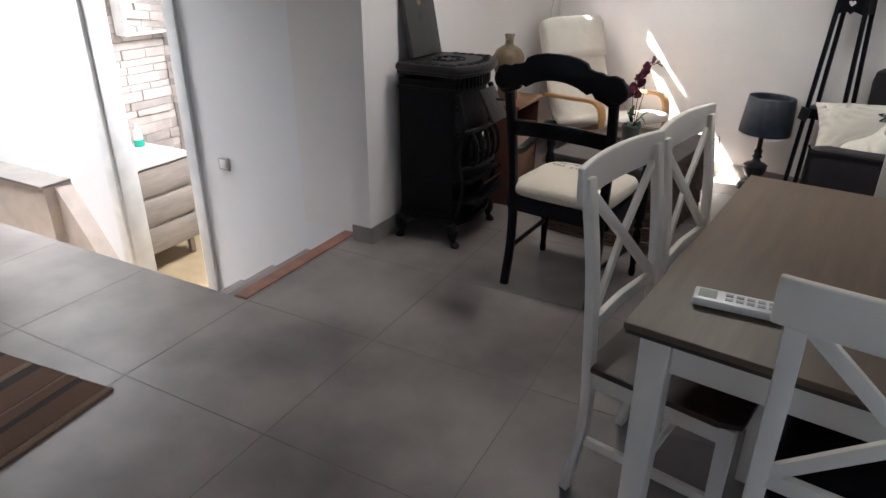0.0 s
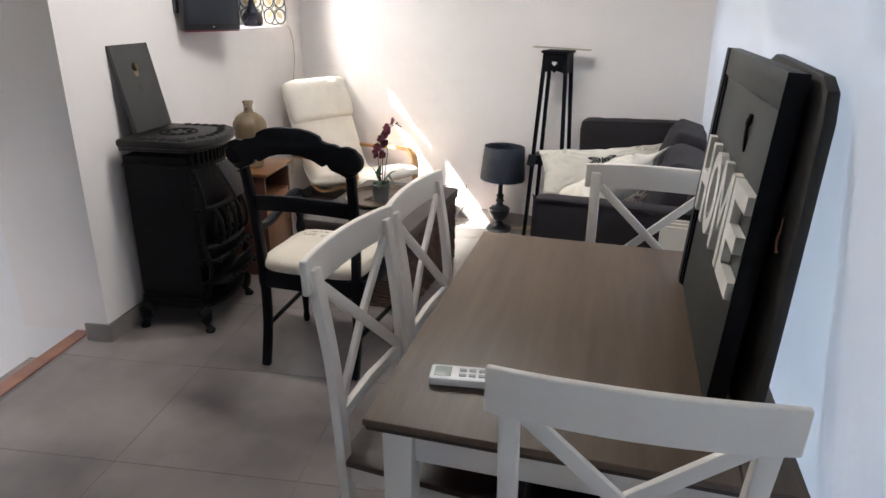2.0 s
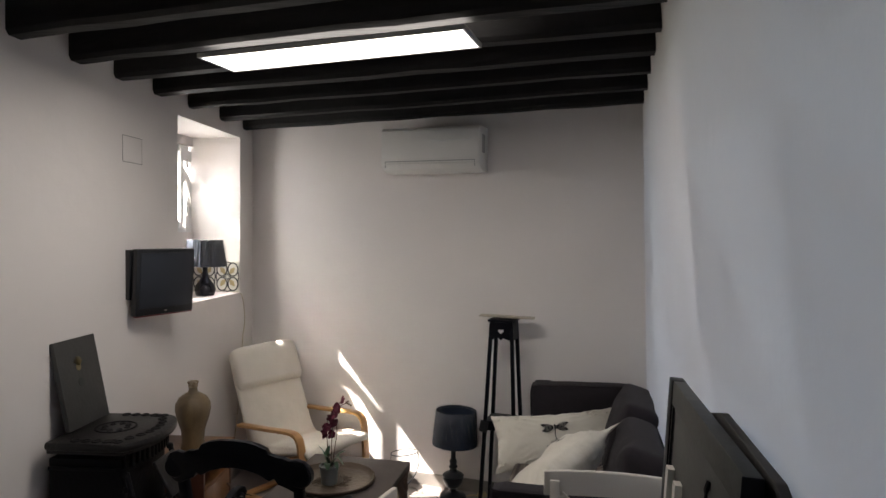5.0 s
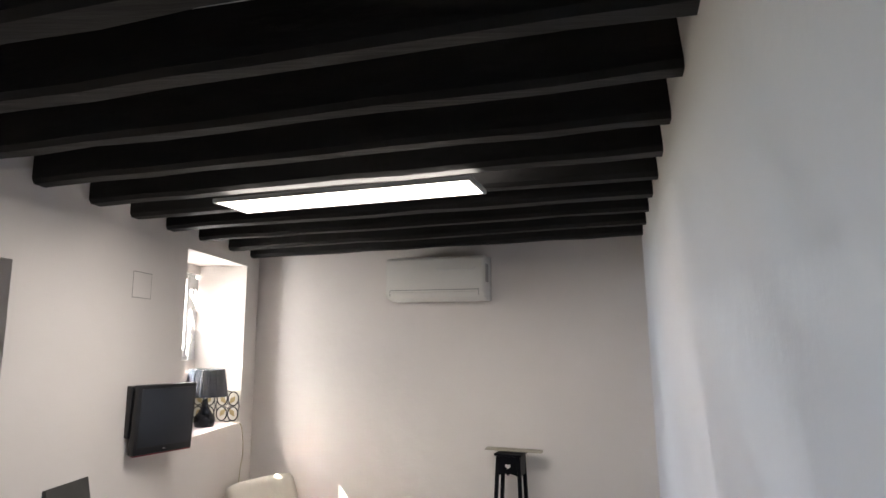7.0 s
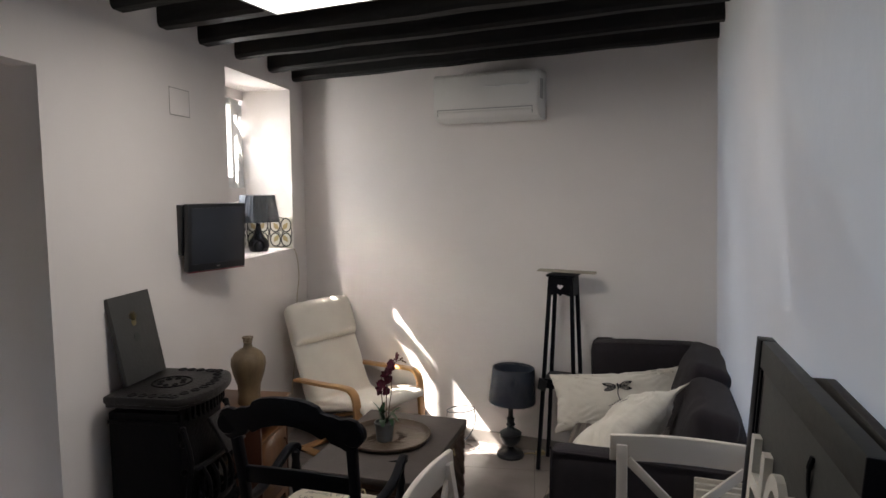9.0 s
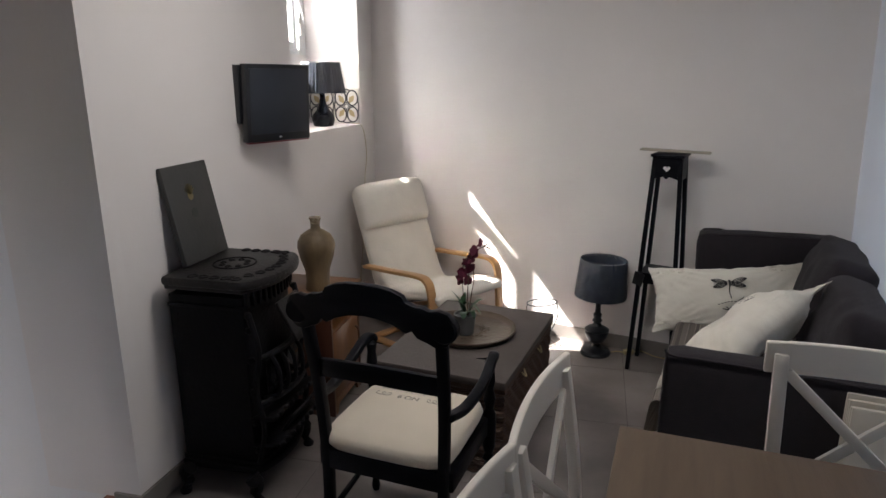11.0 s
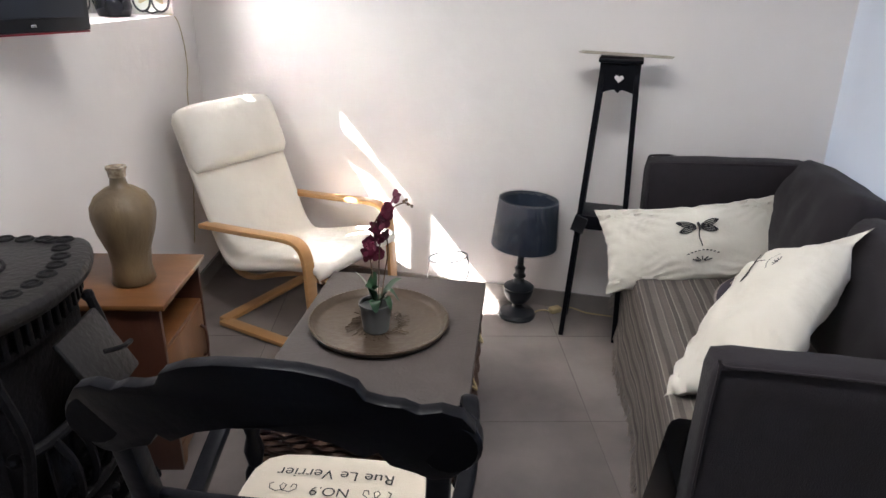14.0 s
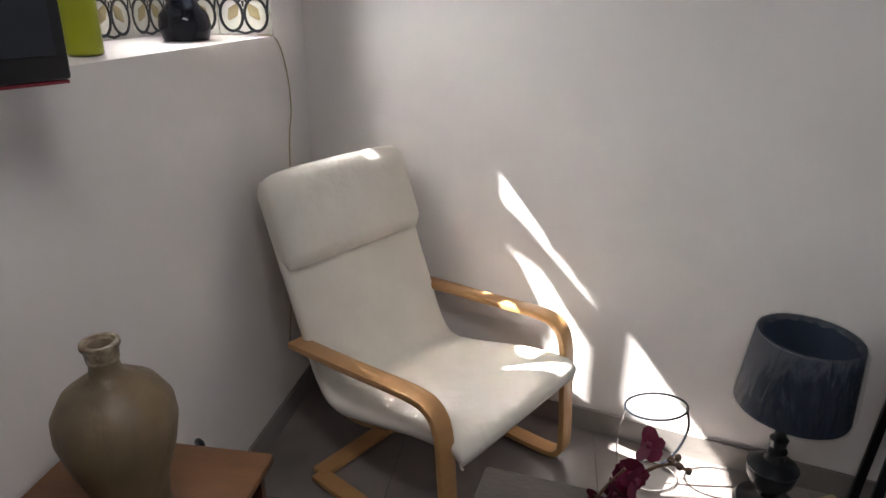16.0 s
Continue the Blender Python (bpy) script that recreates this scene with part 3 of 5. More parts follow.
bm = tube(B(), [(0.012 * math.cos(a * 0.7), 0.0, 0.02 * math.sin(a * 0.7)) for a in range(9)], 0.003, 6, closed=True)
tube(bm, curve((0, 0, -0.02), (0.008, 0.005, -0.05), (0.002, 0.0, -0.085)), [0.004] * 12 + [0.007], 6)
loop = part("twine_loop", bm, TERRA, m=Matrix.Scale(0.6, 4))
loop.matrix_basis = pose(0.736, 0.08, 1.12, 0, 0, 70)
tagged(loop, "small loop of brown twine hanging at the black frame", "twine")

# ---- black armchair ----


def armchair_black():
    c = thing("armchair", pose(-0.537, 1.474, 0.0, 0, 0, -7.5), "black carved wooden armchair with a cream printed seat cushion", "chair")
    half = [(0.0, 1.046), (0.05, 1.044), (0.09, 1.036), (0.122, 1.022), (0.132, 1.004), (0.155, 0.996), (0.178, 0.994), (0.198, 0.984), (0.225, 0.988), (0.252, 0.978), (0.268, 0.955), (0.272, 0.925), (0.262, 0.895), (0.24, 0.875), (0.214, 0.872), (0.193, 0.884), (0.16, 0.897), (0.146, 0.918), (0.128, 0.908), (0.09, 0.93), (0.045, 0.943), (0.0, 0.947)]
    pts = half + [(-x, z) for x, z in half[-2:0:-1]]
    bm = B()
    prism(bm, pts, -0.012, 0.012, m=Matrix(((1, 0, 0, 0), (0, 0, 1, 0), (0, 1, 0, 0), (0, 0, 0, 1))), bevel=0.0035)
    for v in bm.verts:
        v.co.y += -0.262 - 0.02 * (1 - (v.co.x / 0.27) ** 2) + 0.1 * (0.95 - v.co.z) * 1.0
    part("crest_rail", bm, BLACK_WOOD, c, "carved scrolled crest rail")
    for s in (-1, 1):
        part("crest_scroll", lathe(B(), [(0, -0.02), (0.036, -0.02), (0.042, -0.012), (0.042, 0.012), (0.036, 0.02), (0, 0.02)], 20, pose(s * 0.236, -0.258, 0.928, 90, 0, 0)), BLACK_WOOD, c)
        part("back_leg", strap(B(), curve((s * 0.205, -0.235, 0), (s * 0.205, -0.195, 0.2), (s * 0.207, -0.19, 0.42), (s * 0.215, -0.205, 0.66), (s * 0.222, -0.245, 0.9)), 0.034, 0.034, (1, 0, 0), bevel=0.006), BLACK_WOOD, c)
        prof = [(0.013, 0), (0.017, 0.02), (0.013, 0.05), (0.016, 0.12), (0.021, 0.2), (0.014, 0.235), (0.023, 0.25), (0.015, 0.27), (0.024, 0.30), (0.026, 0.40), (0.024, 0.43), (0.015, 0.45), (0.023, 0.49), (0.014, 0.53), (0.021, 0.56), (0.016, 0.60), (0.02, 0.635), (0, 0.65)]
        part("front_leg", lathe(B(), prof, 20, pose(s * 0.235, 0.2, 0)), BLACK_WOOD, c, "turned front leg and arm post")
        part("armrest", strap(B(), curve((s * 0.222, -0.205, 0.62), (s * 0.238, -0.08, 0.595), (s * 0.252, 0.06, 0.615), (s * 0.25, 0.17, 0.655), (s * 0.244, 0.215, 0.655), (s * 0.24, 0.228, 0.632)), 0.036, 0.028, (1, 0, 0), bevel=0.009), BLACK_WOOD, c, "curved armrest")
        part("side_rail", box(B(), s * 0.225 - 0.012, s * 0.225 + 0.012, -0.19, 0.2, 0.355, 0.425, 0.004), BLACK_WOOD, c)
        part("stretcher", tube(B(), [(s * 0.208, -0.2, 0.17), (s * 0.235, 0.2, 0.17)], 0.011, 10), BLACK_WOOD, c)
    bm = strap(B(), [(-0.215, -0.208, 0.722), (-0.12, -0.225, 0.733), (0, -0.232, 0.738), (0.12, -0.225, 0.733), (0.215, -0.208, 0.722)], 0.062, 0.018, (0, 0, 1), bevel=0.004)
    part("back_slat", bm, BLACK_WOOD, c)
    part("front_rail", box(B(), -0.225, 0.225, 0.192, 0.214, 0.355, 0.425, 0.004), BLACK_WOOD, c)
    part("back_rail", box(B(), -0.205, 0.205, -0.205, -0.185, 0.355, 0.425, 0.004), BLACK_WOOD, c)
    q = bmesh.new()
    bmesh.ops.create_cube(q, size=2)
    bmesh.ops.subdivide_edges(q, edges=q.edges[:], cuts=7, use_grid_fill=True)
    for v in q.verts:
        x, y, z = v.co
        rr = (abs(x) ** 6 + abs(y) ** 6) ** (1 / 6)
        k = 1.0 if rr < 1 else 1 / rr
        bulge = 1 - 0.25 * max(abs(x), abs(y)) ** 4
        v.co = Vector((x * k * (0.218 + 0.012 * (1 - z * z)), y * k * (0.208 + 0.012 * (1 - z * z)), 0.456 + z * 0.034 * bulge + (0.012 * (1 - x * x) * (1 - y * y) if z > 0 else 0)))
    cushion = part("seat_cushion", q, CREAM, c, "cream upholstered seat with printed French address", smooth=70)
    for txt, y, size in (("Rue Le Verrier", 0.145, 0.042), ("NO.9", 0.09, 0.036)):
        cu = bpy.data.curves.new("print", "FONT")
        cu.body, cu.size, cu.align_x = txt, size, "CENTER"
        tmp = new("tmp", cu)
        me = bpy.data.meshes.new_from_object(tmp.evaluated_get(bpy.context.evaluated_depsgraph_get()))
        bpy.data.objects.remove(tmp)
        me.transform(pose(-0.03, y, 0, 0, 0, 180))
        for v in me.vertices:
            v.co.z = 0.4925 + 0.012 * (1 - (v.co.x / 0.22) ** 2) * (1 - (v.co.y / 0.21) ** 2)
        me.materials.clear()
        me.materials.append(PRINT)
        o = new("seat_print", me)
        o.parent = cushion
    for s in (-1, 1):
        bm = B()
        tube(bm, [(-0.03 + s * (0.07 + 0.004 * k + 0.012 * math.cos(k * 1.1)), 0.08 + 0.012 * math.sin(k * 1.1), 0.503) for k in range(14)], 0.0012, 5, flat=0.5)
        part("seat_flourish", bm, PRINT, cushion)


armchair_black()

# ---- stove ----


def stove():
    c = thing("stove", pose(0, 0, 0), "old black cast-iron stove with ornamental front standing by the wall", "stove")
    x0, x1, y0, y1 = -1.50, -1.15, 1.56, 1.935
    ym = (y0 + y1) / 2

    def outline(e, bow, n=14):
        pts = [(x0 - 0.0, y0 - e), (x1 - 0.06, y0 - e)]
        for k in range(n + 1):
            a = k / n
            pts.append((x1 - 0.04 + e * 0.6 + bow * math.sin(math.pi * a) ** 0.7, y0 - e + (y1 - y0 + 2 * e) * a))
        return pts + [(x1 - 0.06, y1 + e), (x0, y1 + e)]
    bm = B()
    prism(bm, outline(-0.005, 0.03), 0.13, 0.82)
    part("body", bm, IRON, c)
    bm = B()
    prism(bm, outline(0.02, 0.06), 0.10, 0.13, bevel=0.006)
    prism(bm, outline(0.01, 0.045), 0.13, 0.15, bevel=0.004)
    part("base_plate", bm, IRON, c)
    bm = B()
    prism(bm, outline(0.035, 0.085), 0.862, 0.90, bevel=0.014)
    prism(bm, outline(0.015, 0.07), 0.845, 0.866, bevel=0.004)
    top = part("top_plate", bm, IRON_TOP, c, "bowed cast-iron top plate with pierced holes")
    bm = B()
    holes = []
    for k in range(9):
        a = k / 8
        holes.append((x1 - 0.075 + 0.085 * math.sin(math.pi * a) ** 0.7, y0 + 0.0 + (y1 - y0) * a))
    for k in range(5):
        holes.append((x0 + 0.12 + 0.045 * k, y1 + 0.005))
        holes.append((x0 + 0.12 + 0.045 * k, y0 - 0.005))
    for hx, hy in holes:
        lathe(bm, [(0.0, 0.901), (0.011, 0.901), (0.014, 0.904), (0.018, 0.904), (0.021, 0.9)], 14, pose(hx, hy, 0))
    for k in range(8):
        lathe(bm, [(0.0, 0.901), (0.008, 0.901), (0.011, 0.9035), (0.014, 0.9)], 10, pose(x1 - 0.17 + 0.05 * math.cos(k * math.pi / 4), ym + 0.05 * math.sin(k * math.pi / 4), 0))
    lathe(bm, [(0.078, 0.9), (0.08, 0.9045), (0.084, 0.9045), (0.086, 0.9)], 32, pose(x1 - 0.17, ym, 0))
    tagged(part("hole_ring", bm, IRON, top, "rings of the pierced top"), kind="stuff")
    bm = B()
    for k in range(13):
        a = (k + 0.5) / 13
        x = x1 - 0.04 + 0.045 * math.sin(math.pi * a) ** 0.7
        box(bm, -0.006, 0.012, -0.007, 0.007, 0.785, 0.85, 0.003, pose(x, y0 + (y1 - y0) * a, 0, 0, 0, 50 * (a - 0.5)))
    prism(bm, outline(0.008, 0.045), 0.775, 0.79, bevel=0.003)
    part("grille_band", bm, IRON, c, "band of upright grille bars under the top")
    # tilted hood flap
    flap = part("fuel_door", box(B(), -0.008, 0.008, -0.085, 0.085, -0.085, 0.085, 0.006, pose(x1 + 0.075, ym + 0.01, 0.70, 0, -28, 0)), IRON_TOP, c, "tilted plain iron door flap")
    part("handle", tube(B(), curve((x1 + 0.11, ym - 0.03, 0.735), (x1 + 0.135, ym, 0.73), (x1 + 0.13, ym + 0.05, 0.715)), 0.006, 8), IRON, flap, "small curved iron handle")
    # barred fire window
    bm = B()
    for k in range(5):
        y = ym - 0.13 + 0.065 * k
        tube(bm, curve((x1 - 0.01, y, 0.40), (x1 + 0.055, y, 0.43), (x1 + 0.06, y, 0.52), (x1 + 0.03, y, 0.585)), 0.009, 6)
    for z, e in ((0.40, 0.05), (0.585, 0.04)):
        tube(bm, [(x1 - 0.0 + e * math.sin(math.pi * k / 10) ** 0.6, ym - 0.18 + 0.036 * k, z) for k in range(11)], 0.013, 8)
    part("fire_basket", bm, IRON, c, "bowed iron bars in front of the fire window")
    part("window_pane", box(B(), x1 + 0.0, x1 + 0.012, ym - 0.13, ym + 0.13, 0.42, 0.57, 0.002), GLOSS_BLACK, c)
    # ash lips
    for z, e in ((0.335, 0.055), (0.225, 0.075)):
        bm = B()
        box(bm, -0.05, e, -0.19, 0.19, -0.008, 0.008, 0.004, pose(x1, ym, z, 0, -8, 0))
        for k in range(9):
            lathe(bm, [(0, 0.013), (0.011, 0.008), (0.013, 0), (0.011, -0.008), (0, -0.013)], 8, pose(x1 + e, ym - 0.17 + 0.0425 * k, z + 0.008))
        part("ash_lip", bm, IRON, c)
    fl = part("ash_door", box(B(), -0.006, 0.006, -0.11, 0.11, -0.05, 0.05, 0.005, pose(x1 + 0.06, ym + 0.02, 0.275, 0, 32, 0)), IRON, c, "tilted pierced ash door")
    bm = B()
    for k in range(4):
        lathe(bm, [(0.010, 0.0), (0.013, 0.006), (0.017, 0.006), (0.02, 0.0)], 10, pose(x1 + 0.062, ym - 0.06 + 0.05 * k, 0.278, 0, 122, 0))
    part("door_ring", bm, IRON, fl)
    for yy in (y0, y1):
        bm = B()
        for z in (0.2, 0.32, 0.45, 0.58, 0.7, 0.76):
            lathe(bm, [(0, 0.016), (0.012, 0.01), (0.016, 0), (0.012, -0.01), (0, -0.016)], 8, pose(x1 - 0.02, yy, z))
        tube(bm, curve((x1 - 0.02, yy, 0.15), (x1 + 0.012, yy, 0.3), (x1 - 0.01, yy, 0.45), (x1 + 0.012, yy, 0.62), (x1 - 0.02, yy, 0.77)), 0.012, 8)
        part("side_scroll", bm, IRON, c, "scrolled corner moulding")
    for x in (x0 + 0.05, x1 - 0.03):
        for y in (y0 - 0.05, y1 + 0.01):
            sx = 1 if x > -1.3 else -1
            bm = tube(B(), curve((x, y, 0.115), (x + sx * 0.02, y, 0.085), (x + sx * 0.012, y, 0.045), (x + sx * 0.028, y, 0.02)), [0.03] * 6 + [0.024] * 6 + [0.014] * 6 + [0.016], 10)
            lathe(bm, [(0, 0), (0.022, 0.002), (0.024, 0.012), (0.014, 0.024), (0, 0.026)], 14, pose(x + sx * 0.03, y, 0))
            part("foot", bm, IRON, c, "scrolled iron foot")


stove()
# slate-grey board on the stove
bm = B()
box(bm, 0, 0.29, -0.012, 0.012, 0, 0.385, 0.003)
bk = part("slate_panel", bm, SLATE, None)
bk.matrix_basis = pose(-1.456, 1.638, 0.9055, 0, 0, 90) @ pose(0, 0, 0, -11.3, 0, 0) @ pose(0, 0.012, 0)
tagged(bk, "dark grey board with a faded gold print leaning above the stove", "picture")
bm = B()
for k in range(7):
    a = radians(-60 + 20 * k)
    tube(bm, [(0.135, -0.0135, 0.265), (0.135 + 0.036 * math.sin(a), -0.0135, 0.265 + 0.042 * math.cos(a))], [0.0075, 0.002], 6, flat=0.2)
lathe(bm, [(0, 0), (0.017, 0), (0.017, 0.001), (0, 0.002)], 16, pose(0.135, -0.0125, 0.258, 90, 0, 0))
part("gold_mark", bm, GOLD, bk, "faded gold fan-shaped mark")
bm = B()
lathe(bm, [(0, 0), (0.02, 0), (0.02, 0.001), (0, 0.002)], 16, pose(0.135, -0.0125, 0.19, 90, 0, 0))
part("dark_mark", bm, BOARD_GREY, bk, "faint dark round mark")

# ---- bedside cabinet and vase ----
c = thing("bedside_cabinet", pose(0, 0, 0), "reddish-brown varnished wooden cabinet with open niche and door", "cabinet")
X0, X1, Y0, Y1 = -1.51, -1.125, 2.20, 2.565
part("top", box(B(), X0, X1 + 0.02, Y0 - 0.012, Y1 + 0.012, 0.58, 0.60, 0.005), CAB_WOOD, c, "warm brown varnished top")
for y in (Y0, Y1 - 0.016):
    part("side_panel", box(B(), X0, X1, y, y + 0.016, 0.0, 0.58, 0.001), CAB_WOOD_SHADED, c)
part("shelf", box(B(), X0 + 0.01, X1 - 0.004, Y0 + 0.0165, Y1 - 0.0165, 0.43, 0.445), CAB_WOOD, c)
part("back_panel", box(B(), X0, X0 + 0.008, Y0 + 0.0165, Y1 - 0.0165, 0.05, 0.5795), CAB_WOOD_SHADED, c)
d = part("door", box(B(), X1 - 0.018, X1 - 0.002, Y0 + 0.018, Y1 - 0.018, 0.085, 0.427, 0.002), CAB_WOOD, c)
part("handle", strap(B(), curve((X1 - 0.002, Y1 - 0.055, 0.24), (X1 + 0.015, Y1 - 0.055, 0.26), (X1 + 0.015, Y1 - 0.055, 0.34), (X1 - 0.002, Y1 - 0.055, 0.36)), 0.012, 0.007, (0, 1, 0), bevel=0.001), CAB_WOOD_SHADED, d, "slim wooden handle")
bm = B()
prism(bm, [(0.0, 0.0), (0.04, 0.0), (0.06, 0.045), (0.30, 0.045), (0.32, 0.0), (0.36, 0.0), (0.36, 0.083), (0.0, 0.083)], 0, 0.014, m=Matrix(((0, 0, 1, X1 - 0.016), (1, 0, 0, Y0 + 0.0025), (0, 1, 0, 0), (0, 0, 0, 1))))
part("plinth", bm, CAB_WOOD, c, "shaped bottom rail", smooth=0)
v = part("vase", lathe(B(), [(0, 0), (0.055, 0), (0.06, 0.006), (0.054, 0.05), (0.058, 0.1), (0.078, 0.16), (0.087, 0.205), (0.085, 0.235), (0.068, 0.265), (0.04, 0.285), (0.024, 0.292), (0.021, 0.31), (0.022, 0.335), (0.026, 0.342), (0.024, 0.345), (0.017, 0.34), (0.015, 0.30), (0, 0.29)], 48), VASE, smooth=60)
part("rim", lathe(B(), [(0.0225, 0.318), (0.024, 0.335), (0.0278, 0.341), (0.0272, 0.347), (0.0215, 0.3475), (0.018, 0.341)], 48), mat("pale_glaze", (0.40, 0.33, 0.24), 0.25, (0.16, 0.11, 0.07), 60), v, "pale speckled glazed rim", smooth=60)
v.matrix_basis = pose(-1.252, 2.36, 0.6005) @ Matrix.Scale(1.045, 4)
tagged(v, "tall rough brown stoneware vase with a narrow neck on the cabinet", "vase")
bm = tube(B(), curve((-1.24, 2.63, 0.005), (-1.30, 2.68, 0.25), (-1.34, 2.72, 0.42), (-1.37, 2.73, 0.47), (-1.34, 2.70, 0.49), (-1.31, 2.66, 0.45)), 0.007, 8)
tagged(part("fire_poker", bm, DARK_METAL), "black iron fire poker standing behind the cabinet", "poker")

# ---- bentwood lounge chair ----


def soft_strip(profile, width, thick, n=14, round_=0.5):
    """A padded strip of that width along local y, following (x, z) pairs."""
    pts = curve(*[(x, 0, z) for x, z in profile], n=5)
    bm, rings, m = B(), [], 24
    for i, p in enumerate(pts):
        d = (pts[min(i + 1, len(pts) - 1)] - pts[max(i - 1, 0)]).normalized()
        nrm = Vector((-d.z, 0, d.x))
        e = min(i, len(pts) - 1 - i)
        k = min(1.0, 0.35 + 0.3 * e)
        ring = []
        for j in range(m):
            a = 2 * math.pi * j / m
            cx, sx = math.cos(a), math.sin(a)
            u = math.copysign(abs(cx) ** 0.35, cx) * width / 2 * (1 - 0.04 * (1 - k))
            w = math.copysign(abs(sx) ** 0.6, sx) * thick / 2 * k * (1 + 0.15 * math.cos(u / width * math.pi))
            ring.append(bm.verts.new(p + Vector((0, u, 0)) + nrm * w))
        rings.append(ring)
    for a, b in zip(rings, rings[1:]):
        for j in range(m):
            bm.faces.new((a[j], a[(j + 1) % m], b[(j + 1) % m], b[j]))
    bm.faces.new(rings[0][::-1])
    bm.faces.new(rings[-1])
    bmesh.ops.recalc_face_normals(bm, faces=bm.faces[:])
    return bm


c = thing("lounge_chair", pose(-1.277, 3.139, 0, 0, 0, -31.5), "cantilever bentwood armchair with off-white canvas cushion and headrest", "chair")
for y in (0.03, 0.61):
    s = -1 if y < 0.3 else 1
    path = curve((0.0, 0, 0.02), (0.2, 0, 0.02), (0.46, 0, 0.022), (0.535, 0, 0.045), (0.545, 0, 0.12), (0.532, 0, 0.34), (0.522, 0, 0.44), (0.492, 0, 0.495), (0.42, 0, 0.512), (0.2, 0, 0.495), (-0.06, 0, 0.478), n=6)
    part("side_frame", strap(B(), [p + Vector((0, y, 0)) for p in path], 0.055, 0.02, (0, 1, 0), bevel=0.003), BIRCH, c, "bent birch side frame with armrest")
    path = curve((0.50, 0, 0.37), (0.3, 0, 0.31), (0.1, 0, 0.25), (-0.01, 0, 0.31), (-0.1, 0, 0.53), (-0.225, 0, 0.9), n=6)
    part("seat_rail", strap(B(), [p + Vector((0, y - s * 0.085, -0.012)) for p in path], 0.026, 0.022, (0, 1, 0), bevel=0.003), BIRCH, c)
part("cross_bar", strap(B(), [(0.0, 0.03, 0.022), (0.0, 0.61, 0.022)], 0.055, 0.02, (1, 0, 0), bevel=0.003), BIRCH, c)
part("cross_bar", strap(B(), [(0.515, 0.055, 0.355), (0.515, 0.585, 0.355)], 0.05, 0.018, (0.2, 0, 1), bevel=0.003), BIRCH, c)
prof = [(0.57, 0.355), (0.54, 0.39), (0.4, 0.375), (0.2, 0.325), (0.085, 0.31), (0.02, 0.37), (-0.045, 0.53), (-0.115, 0.71), (-0.175, 0.87), (-0.2, 0.92)]
part("cushion", soft_strip(prof, 0.555, 0.055), OFFWHITE, c, "off-white canvas seat cushion", smooth=70, m=Matrix.Translation((0, 0.32, 0)))
part("headrest", soft_strip([(-0.085, 0.7), (-0.112, 0.775), (-0.15, 0.87), (-0.172, 0.915), (-0.2, 0.935)], 0.545, 0.11), OFFWHITE, c, "padded canvas headrest pillow", smooth=70, m=Matrix.Translation((0.012, 0.31, 0)))
bm = B()
for y in (0.05, 0.59):
    tube(bm, [Vector((x, y, z)) for x, _, z in curve(*[(x, 0, z - 0.012) for x, z in prof])], 0.004, 6)
part("piping", bm, CREAM, c)

# ---- wicker trunk, tray, orchid ----
t = thing("wicker_trunk", pose(-0.476, 2.333, 0, 0, 0, -9), "brown wicker trunk with a flat grey-brown lid used as coffee table", "trunk")
part("lid", box(B(), -0.295, 0.295, -0.425, 0.425, 0.405, 0.44, 0.006), TRUNK_LID, t, "flat grey-brown lid")
part("core", box(B(), -0.272, 0.272, -0.402, 0.402, 0.0, 0.405), CAB_WOOD_SHADED, t, "dark inner box")
bm = B()
hw, hl, N = 0.278, 0.408, 132
for r_ in range(21):
    z = 0.012 + r_ * 0.019
    pts, per = [], 4 * (hw + hl)
    for k in range(N):
        d = per * k / N
        if d < 2 * hw:
            p, o = (-hw + d, -hl), (0, -1)
        elif d < 2 * hw + 2 * hl:
            p, o = (hw, -hl + d - 2 * hw), (1, 0)
        elif d < 4 * hw + 2 * hl:
            p, o = (hw - (d - 2 * hw - 2 * hl), hl), (0, 1)
        else:
            p, o = (-hw, hl - (d - 4 * hw - 2 * hl)), (-1, 0)
        w = 0.006 * math.sin(math.pi * (k + r_) / 2 + 0.6)
        pts.append((p[0] + o[0] * w, p[1] + o[1] * w, z + 0.002 * math.sin(k * 1.7 + r_)))
    tube(bm, pts, 0.009, 5, closed=True)
tagged(part("weave", bm, WICKER, t, "woven brown wicker sides", smooth=60), kind="stuff")
part("rim", tube(B(), [(-hw - 0.006, -hl - 0.006, 0.395), (hw + 0.006, -hl - 0.006, 0.395), (hw + 0.006, hl + 0.006, 0.395), (-hw - 0.006, hl + 0.006, 0.395)], 0.013, 8, closed=True), WICKER, t)
for y in (-0.14, 0.14):
    part("latch", tube(B(), curve((0.29, y - 0.02, 0.37), (0.305, y, 0.345), (0.29, y + 0.02, 0.37)), 0.004, 6), CREAM_CABLE, t, "rope latch loop")
part("latch", tube(B(), curve((-0.03, -0.42, 0.38), (0.0, -0.435, 0.35), (0.03, -0.42, 0.38), (0.05, -0.43, 0.36)), 0.005, 6), CREAM_CABLE, t, "rope latch loop")

tr = thing("round_tray", pose(-0.50, 2.375, 0.4405), "large round aged brass tray with an embossed centre on the trunk", "tray")
part("dish", lathe(B(), [(0, 0.0), (0.20, 0.0), (0.218, 0.006), (0.226, 0.02), (0.228, 0.024), (0.222, 0.026), (0.216, 0.02), (0.208, 0.008), (0.195, 0.004), (0, 0.004)], 64), BRASS, tr, smooth=50)
bm = B()
